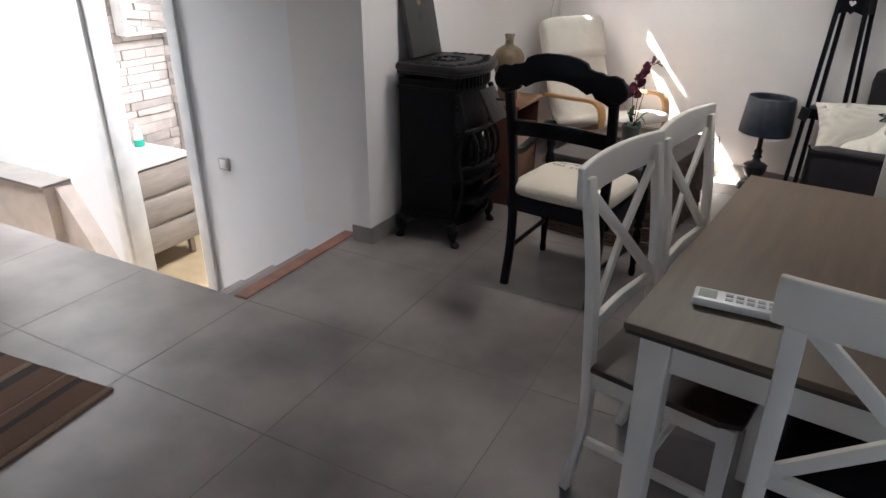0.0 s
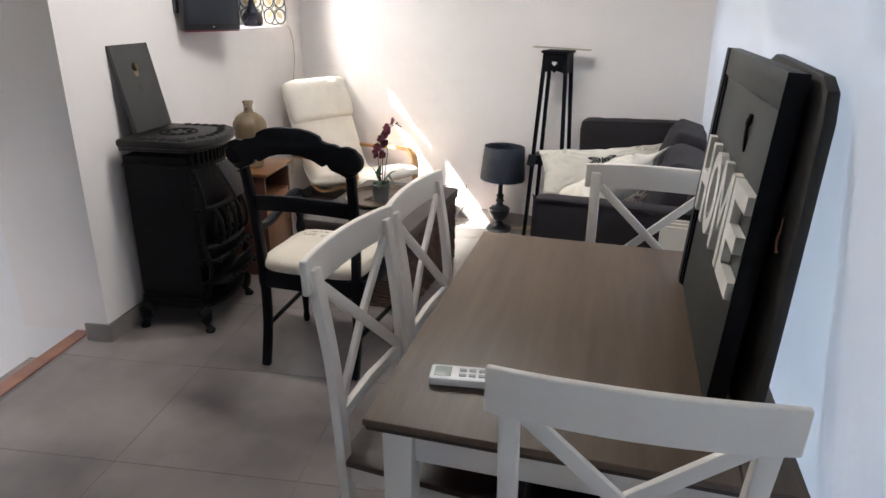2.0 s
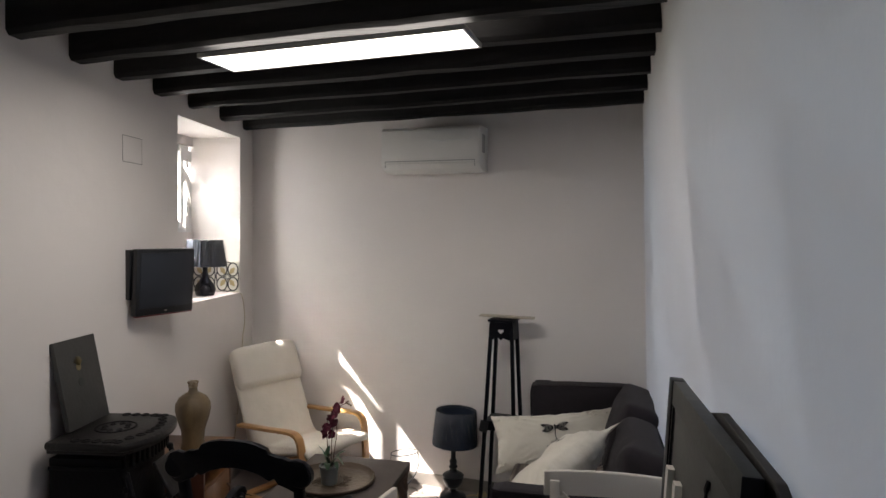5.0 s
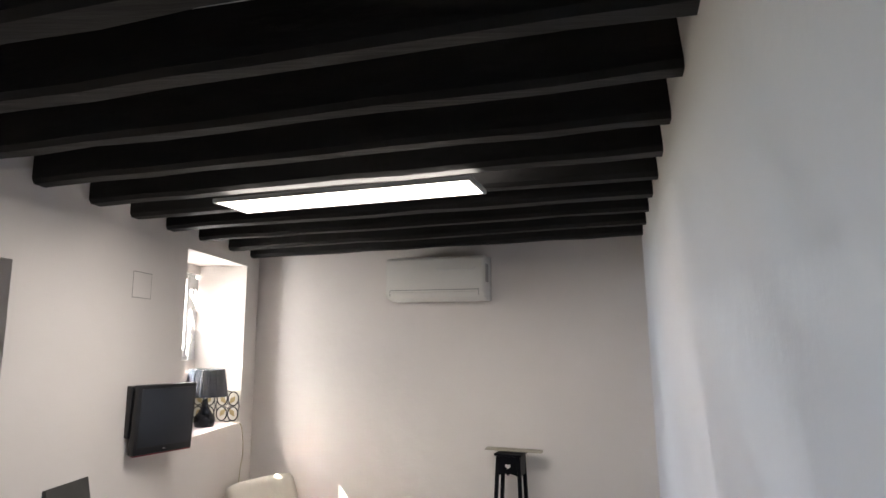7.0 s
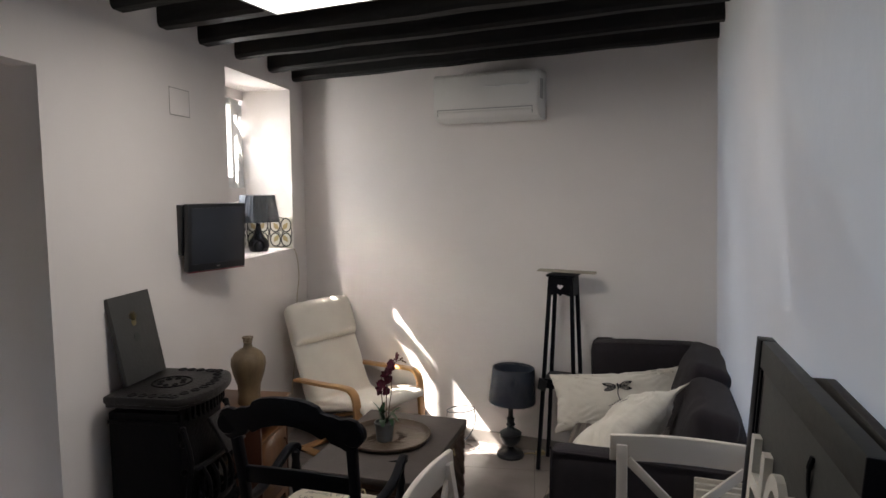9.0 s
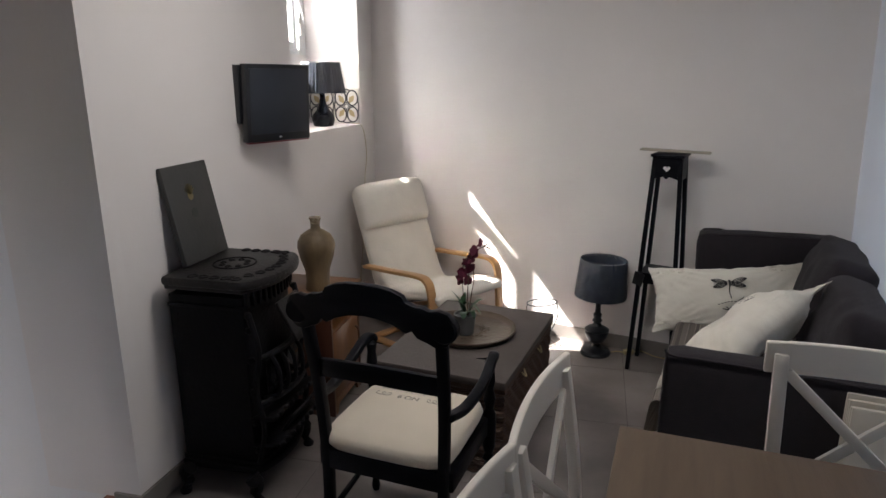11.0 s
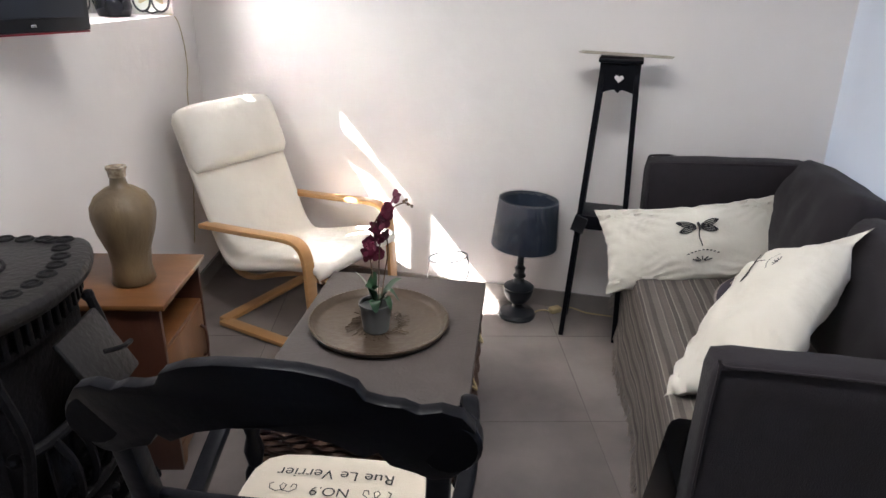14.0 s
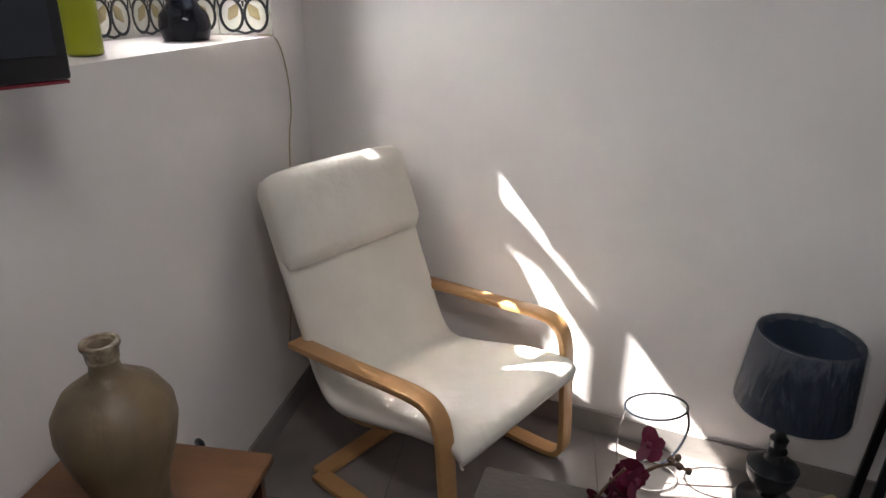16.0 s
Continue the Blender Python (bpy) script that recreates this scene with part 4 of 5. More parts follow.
for k in range(96):
    a = 2 * math.pi * k / 96
    lathe(bm, [(0, 0.004), (0.004, 0.002), (0.005, 0)], 5, pose(0.223 * math.cos(a), 0.223 * math.sin(a), 0.024))
tagged(part("beaded_rim", bm, BRASS, tr, "beaded rim"), kind="stuff")
bm = B()
rnd = random.Random(3)
for k in range(46):
    a, r0 = 2 * math.pi * k / 46, 0.055 + rnd.uniform(0, 0.012)
    r1 = 0.095 + rnd.uniform(-0.015, 0.02)
    tube(bm, [(r0 * math.cos(a), r0 * math.sin(a), 0.0045), (r1 * math.cos(a + 0.12), r1 * math.sin(a + 0.12), 0.0045)], 0.0022, 5)
tagged(part("embossing", bm, BRASS, tr, "embossed radial ornament"), kind="stuff")

o = thing("orchid", pose(-0.508, 2.335, 0.4447), "crimson orchid in a small grey pot on the round tray", "plant")
part("pot", lathe(B(), [(0, 0), (0.038, 0), (0.041, 0.004), (0.05, 0.088), (0.054, 0.09), (0.054, 0.098), (0.048, 0.098), (0.046, 0.085), (0, 0.085)], 32), GREY_POT, o, "plain grey pot")
rnd = random.Random(8)


def blade(bm, pts, w):
    pts = curve(*pts, n=5)
    rows = []
    for i, p in enumerate(pts):
        t_ = i / (len(pts) - 1)
        d = (pts[min(i + 1, len(pts) - 1)] - pts[max(i - 1, 0)]).normalized()
        s = d.cross(Vector((0, 0, 1)))
        s = s.normalized() if s.length > 0.1 else Vector((1, 0, 0))
        ww = w * math.sin(math.pi * min(1, 0.12 + 0.86 * t_)) ** 0.6
        rows.append([bm.verts.new(p + s * ww + Vector((0, 0, 0.25 * ww))), bm.verts.new(p), bm.verts.new(p - s * ww + Vector((0, 0, 0.25 * ww)))])
    for a, b in zip(rows, rows[1:]):
        for k in range(2):
            bm.faces.new((a[k], a[k + 1], b[k + 1], b[k]))


for pts, w in ((((0, 0, 0.09), (-0.03, 0.0, 0.16), (-0.06, -0.01, 0.205)), 0.02), (((0, 0, 0.09), (-0.01, -0.01, 0.15), (0.0, 0.0, 0.2)), 0.022), (((0, 0, 0.09), (0.04, 0, 0.14), (0.075, 0.0, 0.10)), 0.018), (((0, 0, 0.09), (0.05, 0.02, 0.15), (0.08, 0.03, 0.165)), 0.016), (((0, 0, 0.09), (0.0, -0.04, 0.12), (0.005, -0.06, 0.09)), 0.018), (((0, 0, 0.09), (0.035, -0.02, 0.12), (0.05, -0.03, 0.085)), 0.015)):
    bm = B()
    blade(bm, pts, w)
    part("leaf", bm, LEAF, o, smooth=60)
stems = [((0, 0, 0.09), (-0.01, 0, 0.2), (-0.015, 0.0, 0.30), (0.0, 0, 0.36), (0.03, 0, 0.41)), ((0.01, 0, 0.09), (0.012, 0, 0.22), (0.02, 0, 0.32), (0.05, 0, 0.40), (0.085, 0.0, 0.425), (0.11, 0, 0.418)), ((0.015, 0, 0.09), (0.03, 0, 0.2), (0.04, 0, 0.27), (0.035, 0, 0.33))]
for s_ in stems:
    part("stem", tube(B(), curve(*s_), 0.0022, 6), STEM, o)
for k in range(17):
    t_ = k / 16
    cx = -0.012 + 0.075 * t_ ** 1.3 + rnd.uniform(-0.02, 0.02)
    cz = 0.255 + 0.175 * t_ + rnd.uniform(-0.012, 0.012)
    cy = rnd.uniform(-0.022, 0.022)
    turn = pose(cx, cy, cz, rnd.uniform(50, 120), rnd.uniform(-30, 30), rnd.uniform(-60, 60))
    bm = B()
    for q in range(5):
        a = 2 * math.pi * q / 5 + 0.3
        L, W = 0.022 + (0.004 if q % 2 else 0), 0.010 + (0.005 if q in (1, 4) else 0)
        ring = []
        for j in range(8):
            b = 2 * math.pi * j / 8
            u, w = L / 2 * (1 + math.cos(b)), W * math.sin(b)
            ring.append(bm.verts.new((u * math.cos(a) - w * math.sin(a), u * math.sin(a) + w * math.cos(a), 0.006 * (u / L) ** 2 * (1 if q % 2 else -1) + 0.002)))
        bm.faces.new(ring)
    lathe(bm, [(0, 0.01), (0.005, 0.006), (0.004, 0)], 6)
    part("flower", bm, PETAL, o, smooth=60, m=turn)
bm = B()
for x, z in ((0.088, 0.43), (0.1, 0.421), (0.112, 0.415), (0.096, 0.435)):
    lathe(bm, [(0, 0.006), (0.005, 0.002), (0.004, -0.004), (0, -0.006)], 8, pose(x, 0.003, z))
part("bud", bm, STEM, o)

# ---- table lamps ----


def shade_mesh(r0, r1, z0, z1, pleats, depth):
    bm, n, rings = B(), 96, []
    for z, r in ((z0, r0), (z0 + 0.006, r0 + 0.001), (z1 - 0.006, r1 + 0.001), (z1, r1), (z1, r1 - 0.004), (z0, r0 - 0.004)):
        rings.append([bm.verts.new(((r + depth * math.sin(pleats * 2 * math.pi * k / n)) * math.cos(2 * math.pi * k / n), (r + depth * math.sin(pleats * 2 * math.pi * k / n)) * math.sin(2 * math.pi * k / n), z)) for k in range(n)])
    rings.append(rings[0])
    for a, b in zip(rings, rings[1:]):
        for k in range(n):
            bm.faces.new((a[k], a[(k + 1) % n], b[(k + 1) % n], b[k]))
    bmesh.ops.recalc_face_normals(bm, faces=bm.faces[:])
    return bm


def film_mesh(r0, r1, z0, z1, seed):
    """Loose crumpled wrapping round a shade, folded over its rims."""
    rnd = random.Random(seed)
    ph = [(rnd.randint(5, 23), rnd.uniform(0, 6.28), rnd.uniform(0.0008, 0.0022)) for _ in range(7)]
    bm, n, rings = B(), 120, []
    for z, r, loose in ((z0 - 0.002, r0 - 0.03, 0.5), (z0 - 0.006, r0 + 0.002, 0.8), (z0 + 0.02, r0 + 0.005, 1), ((z0 * 2 + z1) / 3, (2 * r0 + r1) / 3 + 0.006, 1.2), ((z0 + 2 * z1) / 3, (r0 + 2 * r1) / 3 + 0.006, 1.2), (z1, r1 + 0.005, 1), (z1 + 0.007, r1 - 0.002, 0.8), (z1 - 0.01, r1 - 0.02, 1)):
        ring = []
        for k in range(n):
            a = 2 * math.pi * k / n
            w = loose * sum(m_ * math.sin(f * a + p + 16 * z) for f, p, m_ in ph)
            ring.append(bm.verts.new(((r + w) * math.cos(a), (r + w) * math.sin(a), z + 0.5 * w)))
        rings.append(ring)
    for a, b in zip(rings, rings[1:]):
        for k in range(n):
            bm.faces.new((a[k], a[(k + 1) % n], b[(k + 1) % n], b[k]))
    return bm


l1 = thing("table_lamp", pose(0.108, 3.272, 0), "dark turned lamp with plastic-wrapped navy shade standing on the floor", "lamp")
part("base", lathe(B(), [(0, 0), (0.088, 0), (0.09, 0.012), (0.082, 0.024), (0.045, 0.034), (0.026, 0.05), (0.024, 0.066), (0.05, 0.085), (0.066, 0.115), (0.07, 0.14), (0.068, 0.148), (0.072, 0.155), (0.055, 0.168), (0.03, 0.178), (0.02, 0.195), (0.03, 0.21), (0.022, 0.225), (0.026, 0.25), (0.016, 0.262), (0.015, 0.35), (0, 0.36)], 40), DARK_METAL, l1, "turned dark base")
sh = part("shade", shade_mesh(0.150, 0.134, 0.365, 0.588, 0, 0), SHADE, l1, "navy blue drum shade", m=pose(-0.004, 0, 0, 0, 2, 0))
part("wrapping", film_mesh(0.150, 0.134, 0.365, 0.588, 2), FILM, sh, "crumpled clear plastic wrapping", smooth=180, m=pose(-0.004, 0, 0, 0, 2, 0))
l2 = thing("table_lamp", pose(-1.70, 3.55, 1.3035), "black glazed lamp with pleated navy shade on the window sill", "lamp")
part("base", lathe(B(), [(0, 0), (0.062, 0), (0.066, 0.008), (0.074, 0.04), (0.068, 0.072), (0.045, 0.10), (0.027, 0.135), (0.018, 0.175), (0.016, 0.24), (0, 0.25)], 40), GLOSS_BLACK, l2, "black glazed bottle base")
sh = part("shade", shade_mesh(0.148, 0.118, 0.21, 0.40, 40, 0.003), SHADE, l2, "pleated navy blue shade", smooth=60)
part("wrapping", film_mesh(0.152, 0.122, 0.21, 0.40, 5), FILM, sh, "crumpled clear plastic wrapping", smooth=180)
gv = part("green_vase", lathe(B(), [(0, 0), (0.036, 0), (0.04, 0.005), (0.043, 0.2), (0.045, 0.205), (0.041, 0.205), (0.038, 0.01), (0, 0.01)], 32), LIME)
gv.matrix_basis = pose(-1.67, 3.085, 1.3035)
tagged(gv, "plain lime green cylinder vase on the window sill", "vase")

# ---- pedestal stand ----
st = thing("plant_stand", pose(0.43, 3.15, 0, 0, 0, -18), "tall black wooden plant stand with four splayed legs and shelf", "plant stand")
for sx in (-1, 1):
    for sy in (-1, 1):
        part("leg", strap(B(), [(sx * 0.118, sy * 0.105, 0), (sx * 0.066, sy * 0.06, 1.19)], 0.022, 0.022, (1, 0, 0), bevel=0.002), BLACK_WOOD, st)
for sy in (-1, 1):
    pts = [(-0.075, 1.205), (0.075, 1.205), (0.075, 1.06)] + [(0.072 - 0.144 * k / 10, 1.085 + 0.02 * math.sin(math.pi * k / 10) - (0.014 if k == 5 else 0)) for k in range(11)] + [(-0.075, 1.06)]
    bm = B()
    prism(bm, pts, 0, 0.012, m=Matrix(((1, 0, 0, 0), (0, 0, 1, sy * 0.066 - 0.006), (0, 1, 0, 0), (0, 0, 0, 1))))
    e = part("end_board", bm, BLACK_WOOD, st, smooth=0)
    bm = B()
    prism(bm, [(0, -0.014), (0.018, 0.004), (0.014, 0.014), (0.005, 0.014), (0, 0.008), (-0.005, 0.014), (-0.014, 0.014), (-0.018, 0.004)], 0, 0.001, m=Matrix(((1, 0, 0, 0), (0, 0, -1, sy * 0.066 - 0.0065), (0, 1, 0, 1.145), (0, 0, 0, 1))))
    part("heart", bm, PLASTER, e, "small pierced heart showing the pale wall", smooth=0)
for sx in (-1, 1):
    part("side_board", box(B(), sx * 0.072 - 0.006, sx * 0.072 + 0.006, -0.06, 0.06, 1.09, 1.205), BLACK_WOOD, st)
part("cap", box(B(), -0.085, 0.085, -0.085, 0.085, 1.206, 1.221, 0.003), BLACK_WOOD, st)
part("shelf", box(B(), -0.10, 0.10, -0.095, 0.095, 0.565, 0.58, 0.002), BLACK_WOOD, st)
part("shelf_apron", box(B(), -0.098, 0.098, -0.103, -0.093, 0.52, 0.58, 0.002), BLACK_WOOD, st)
bd = part("thin_board", box(box(B(), -0.175, 0.175, -0.06, 0.065, 0, 0.005, 0.001), -0.165, 0.182, -0.055, 0.06, 0.0055, 0.010, 0.001), LETTER_EDGE)
bd.matrix_basis = pose(0.447, 3.17, 1.2265, -3, 2.0, -5)
tagged(bd, "thin pale boards lying crooked on top of the plant stand", "board")
tg = part("hanging_tag", box(B(), -0.028, 0.028, -0.003, 0.003, -0.08, 0, 0.002), TV_BLACK)
tg.matrix_basis = pose(0.312, 3.045, 0.585, 12, 15, -25)
tagged(tg, "black card tag hanging on the plant stand", "tag")

# ---- sofa, throw, cushions ----


def pad(w, d, h, corner=0.05, puff=0.3, cuts=10, seed=1, wr=0.004):
    """A stuffed block w by d by h about its centre."""
    b = bmesh.new()
    bmesh.ops.create_cube(b, size=2)
    bmesh.ops.subdivide_edges(b, edges=b.edges[:], cuts=cuts, use_grid_fill=True)
    for v in b.verts:
        x, y, z = v.co
        hx, hy, hz = w / 2 - corner, d / 2 - corner, h / 2 - corner
        p = Vector((x * w / 2, y * d / 2, z * h / 2))
        q = Vector((max(-hx, min(hx, p.x)), max(-hy, min(hy, p.y)), max(-hz, min(hz, p.z))))
        e = p - q
        if e.length > 1e-6:
            p = q + e.normalized() * corner
        p.z *= 1 + puff * (1 - x * x) * (1 - y * y)
        p.y *= 1 + puff * 0.15 * (1 - x * x) * (1 - z * z)
        p += Vector((0, 0, 1)) * wr * noise.noise(p * 9 + Vector((seed, 0, 0))) + Vector((0, 1, 0)) * wr * noise.noise(p * 7 + Vector((0, seed, 0)))
        v.co = p
    return b


def pillow(w, d, h, seed=1, wr=0.02, bulge=0.0, flap=False):
    """A pillow with pointed corners and a seam, in the local x-y plane."""
    bm, n = B(), 34
    top, bot = {}, {}
    for side, store in ((1, top), (-1, bot)):
        for i in range(n + 1):
            for j in range(n + 1):
                u, v = 2 * i / n - 1, 2 * j / n - 1
                edge = i in (0, n) or j in (0, n)
                if edge and side < 0:
                    store[i, j] = top[i, j]
                    continue
                x, y = u * w / 2 * (1 - 0.08 * (1 - v * v)), v * d / 2 * (1 - 0.11 * (1 - u * u))
                f = (max(0, 1 - abs(u) ** 2.4) * max(0, 1 - abs(v) ** 2.4)) ** 0.55
                if v > 0:
                    y += bulge * v * d / 2 * (1 - u * u)
                x += 0.010 * noise.noise(Vector((v * 5, seed, u)))
                y += 0.010 * noise.noise(Vector((u * 8, seed + 3, v)))
                if flap and u > 0.55:
                    k = min(1, (u - 0.55) / 0.25)
                    f *= 1 - 0.72 * k
                    y *= 1 - 0.22 * k * (1 - max(0, u - 0.8) / 0.2)
                # creases that run in from the corners and the seam
                cr_ = math.sin(26 * math.atan2(1.02 - abs(v), 1.02 - abs(u)) + seed) * max(0, abs(u) + abs(v) - 0.75)
                z = side * h / 2 * f + side * 0.017 * cr_ * min(1, 3 * f)
                z += side * wr * f * (0.6 * noise.noise(Vector((x * 7 + seed, y * 7, side))) + 0.5 * noise.noise(Vector((x * 4 - y * 14 + seed, y * 4 + x * 3, side * 3))))
                store[i, j] = bm.verts.new((x, y, z))
        for i in range(n):
            for j in range(n):
                q = (store[i, j], store[i + 1, j], store[i + 1, j + 1], store[i, j + 1])
                bm.faces.new(q if side > 0 else q[::-1])
    return bm


SM = pose(0.342, 1.845, 0, 0, 0, -11.7)
s = thing("sofa", SM, "dark charcoal fabric daybed sofa with loose back cushions along the wall", "sofa")
part("near_arm", pad(0.76, 0.13, 0.645, 0.03, 0.02, 12, 3, 0.003), SOFA, s, "upholstered straight arm", smooth=80, m=pose(0.37, -0.01, 0.342))
part("far_arm", pad(0.67, 0.14, 0.78, 0.035, 0.02, 12, 5, 0.006), SOFA, s, "taller upholstered arm with welt", smooth=80, m=pose(0.333, 1.395, 0.425, 2, -2, 0))
part("base", pad(0.64, 1.28, 0.34, 0.03, 0.02, 10, 6, 0.002), SOFA, s, smooth=80, m=pose(0.345, 0.7, 0.23))
part("back", pad(0.14, 1.3, 0.66, 0.04, 0.02, 10, 7, 0.004), SOFA, s, smooth=80, m=pose(0.70, 0.68, 0.39))
for y, z, k in ((1.03, 0.635, 1), (0.41, 0.6, 2)):
    part("back_cushion", pad(0.44, 0.6, 0.19, 0.05, 0.25, 12, 10 + k, 0.02), SOFA, s, "loose charcoal back cushion", smooth=80, m=pose(0.59, y, z, 0, -74, 0))
for y0_, zt in ((1.328, 0.803), (1.46, 0.808)):
    bm = B()
    tube(bm, curve((0.004, y0_, 0.1), (0.003, y0_, 0.4), (0.006, y0_, zt - 0.05), (0.014, y0_, zt - 0.024), (0.04, y0_, zt - 0.008), (0.35, y0_, zt + 0.008), (0.62, y0_, zt + 0.017)), 0.005, 6)
    part("welt", bm, SOFA, s, "stitched welt")
bm = B()
tube(bm, curve((0.0, -0.07, 0.05), (0.0, -0.07, 0.63), (0.03, -0.07, 0.661), (0.36, -0.072, 0.664), (0.72, -0.07, 0.662)), 0.004, 6)
part("welt", bm, SOFA, s, "stitched welt")
for x, y in ((0.06, 0.01), (0.66, 0.01), (0.06, 1.39), (0.62, 1.39)):
    part("foot", rect_legs(B(), [(x, y)], 0, 0.06, 0.035, 0.045), BLACK_WOOD, s)

THROW = mat("striped_throw", (0.30, 0.26, 0.235), 0.95, (0.23, 0.20, 0.18), 30, 0.9, 0.5, 160)
nt = THROW.node_tree
tc = nt.nodes["Texture Coordinate"]
sep = nt.nodes.new("ShaderNodeSeparateXYZ")
nt.links.new(tc.outputs["UV"], sep.inputs[0])
cr = nt.nodes.new("ShaderNodeValToRGB")
cr.color_ramp.interpolation = "CONSTANT"
frac = nt.nodes.new("ShaderNodeMath")
frac.operation = "FRACT"
mul = nt.nodes.new("ShaderNodeMath")
mul.operation, mul.inputs[1].default_value = "MULTIPLY", 9.0
nt.links.new(sep.outputs[0], mul.inputs[0])
nt.links.new(mul.outputs[0], frac.inputs[0])
nt.links.new(frac.outputs[0], cr.inputs[0])
stops = ((0, (0.28, 0.24, 0.21)), (0.16, (0.58, 0.52, 0.44)), (0.2, (0.13, 0.11, 0.105)), (0.34, (0.58, 0.52, 0.44)), (0.37, (0.26, 0.22, 0.195)), (0.55, (0.20, 0.175, 0.16)), (0.62, (0.5, 0.45, 0.38)), (0.66, (0.32, 0.275, 0.24)), (0.84, (0.12, 0.1, 0.095)))
for k, (p_, col) in enumerate(stops):
    el = cr.color_ramp.elements[k] if k < 2 else cr.color_ramp.elements.new(p_)
    el.position, el.color = p_, (*col, 1)
mix = nt.nodes.new("ShaderNodeMixRGB")
bsdf = nt.nodes["Principled BSDF"]
nt.links.new(bsdf.inputs["Base Color"].links[0].from_socket, mix.inputs[1])
nt.links.new(cr.outputs[0], mix.inputs[2])
mix.inputs[0].default_value = 0.6
nt.links.new(mix.outputs[0], bsdf.inputs["Base Color"])

# the throw lies over the seat and hangs down its front
th = thing("throw_blanket", SM, "grey striped woven throw with fringed edge spread over the sofa seat", "blanket")
bm = B()
uvl = bm.loops.layers.uv.new("uv")
grid, nu, nv = {}, 44, 60
for i in range(nu + 1):
    for j in range(nv + 1):
        a, y = 1.02 * i / nu, 0.06 + 1.265 * j / nv
        # a: the run from the back over the front edge and down
        if a < 0.66:
            x, z = 0.64 - a, 0.415
        elif a < 0.72:
            t_ = (a - 0.66) / 0.06 * math.pi / 2
            x, z = -0.02 - 0.03 * math.sin(t_), 0.385 + 0.03 * math.cos(t_)
        else:
            x, z = -0.05 - 0.06 * (a - 0.72), 0.385 - (a - 0.72)
        f = max(0, a - 0.62)
        x += -0.03 * f * (1 + math.sin(8 * y + 1.0)) - 0.006 * f * math.sin(31 * y)
        z += 0.006 * noise.noise(Vector((a * 8, y * 8, 1))) if a < 0.66 else 0.004 * math.sin(9 * y)
        grid[i, j] = (bm.verts.new((x, y + 0.02 * f * math.sin(9 * y), z)), (y, a))
for i in range(nu):
    for j in range(nv):
        q = (grid[i, j], grid[i + 1, j], grid[i + 1, j + 1], grid[i, j + 1])
        fc = bm.faces.new([v_[0] for v_ in q])
        for lp, v_ in zip(fc.loops, q):
            lp[uvl].uv = (v_[1][1], v_[1][0])
bmesh.ops.solidify(bm, geom=bm.faces[:], thickness=0.005)
part("cloth", bm, THROW, th, smooth=80)
bm = B()
rnd = random.Random(11)
for k in range(150):
    y = 0.06 + 1.265 * k / 149
    f = 0.40
    x = -0.05 - 0.06 * 0.3 - 0.03 * f * (1 + math.sin(8 * y + 1.0)) - 0.006 * f * math.sin(31 * y)
    tube(bm, curve((x, y, 0.09), (x + rnd.uniform(-0.01, 0.01), y + rnd.uniform(-0.008, 0.008), 0.06), (x + rnd.uniform(-0.012, 0.008), y + rnd.uniform(-0.01, 0.01), 0.03), n=2), 0.0022, 4)
for k in range(60):
    z = 0.10 + 0.31 * k / 59
    tube(bm, curve((-0.06 - 0.02 * (0.4 - z), 1.34, z), (-0.075, 1.36 + rnd.uniform(0, 0.01), z - 0.015), (-0.085 + rnd.uniform(-0.01, 0.01), 1.375, z - 0.035), n=2), 0.0022, 4)
tagged(part("fringe", bm, THROW, th, "tasselled fringe"), kind="stuff")


def place(ob, m, label, category):
    ob.matrix_basis = m
    return tagged(ob, label, category)


def wing_print(parent, cx, cy, z, k=1.0):
    """A printed dragonfly-like ornament: four striped wings, a body, bars below."""
    bm = B()

    def surf(x, y):
        return z(x, y) + 0.0022
    for s_ in (-1, 1):
        for ang, L in ((16, 0.085), (-12, 0.078)):
            for off in (-0.010, -0.003, 0.004, 0.011):
                pts = []
                for q in range(7):
                    t_ = 0.12 + 0.88 * q / 6
                    x = s_ * (L * t_ * math.cos(radians(ang)))
                    y = L * t_ * math.sin(radians(ang)) + off * math.sin(math.pi * min(1, t_ * 0.95)) * 1.1
                    pts.append((cx + k * x, cy + k * y, surf(cx + k * x, cy + k * y)))
                tube(bm, pts, [0.0022 * k] * 6 + [0.001], 5, flat=0.4)
    pts = [(cx + k * 0.003 * math.sin(q), cy + k * (0.018 - 0.012 * q), surf(cx, cy + k * (0.018 - 0.012 * q))) for q in range(9)]
    tube(bm, pts, [0.005 * k, 0.006 * k, 0.005 * k] + [0.0025 * k] * 6, 6, flat=0.4)
    for q in range(9):
        x = cx + k * (-0.06 + 0.015 * q)
        y = cy - k * (0.105 - 0.012 * math.cos((q - 4) * 0.4))
        tube(bm, [(x, y, surf(x, y)), (x + 0.009 * k, y, surf(x + 0.009 * k, y))], 0.0022 * k, 4, flat=0.4)
    for q in range(5):
        a = math.pi * (0.15 + 0.7 * q / 4)
        pts = [(cx + k * 0.045 * r_ * math.cos(a), cy - k * (0.135 - 0.02 * r_ * math.sin(a)), surf(cx + k * 0.045 * r_ * math.cos(a), cy - k * (0.135 - 0.02 * r_ * math.sin(a)))) for r_ in (0.2, 0.6, 1.0)]
        tube(bm, pts, 0.0025 * k, 5, flat=0.4)
    part("dragonfly_print", bm, PRINT, parent, "black dragonfly print with small lettering bars")


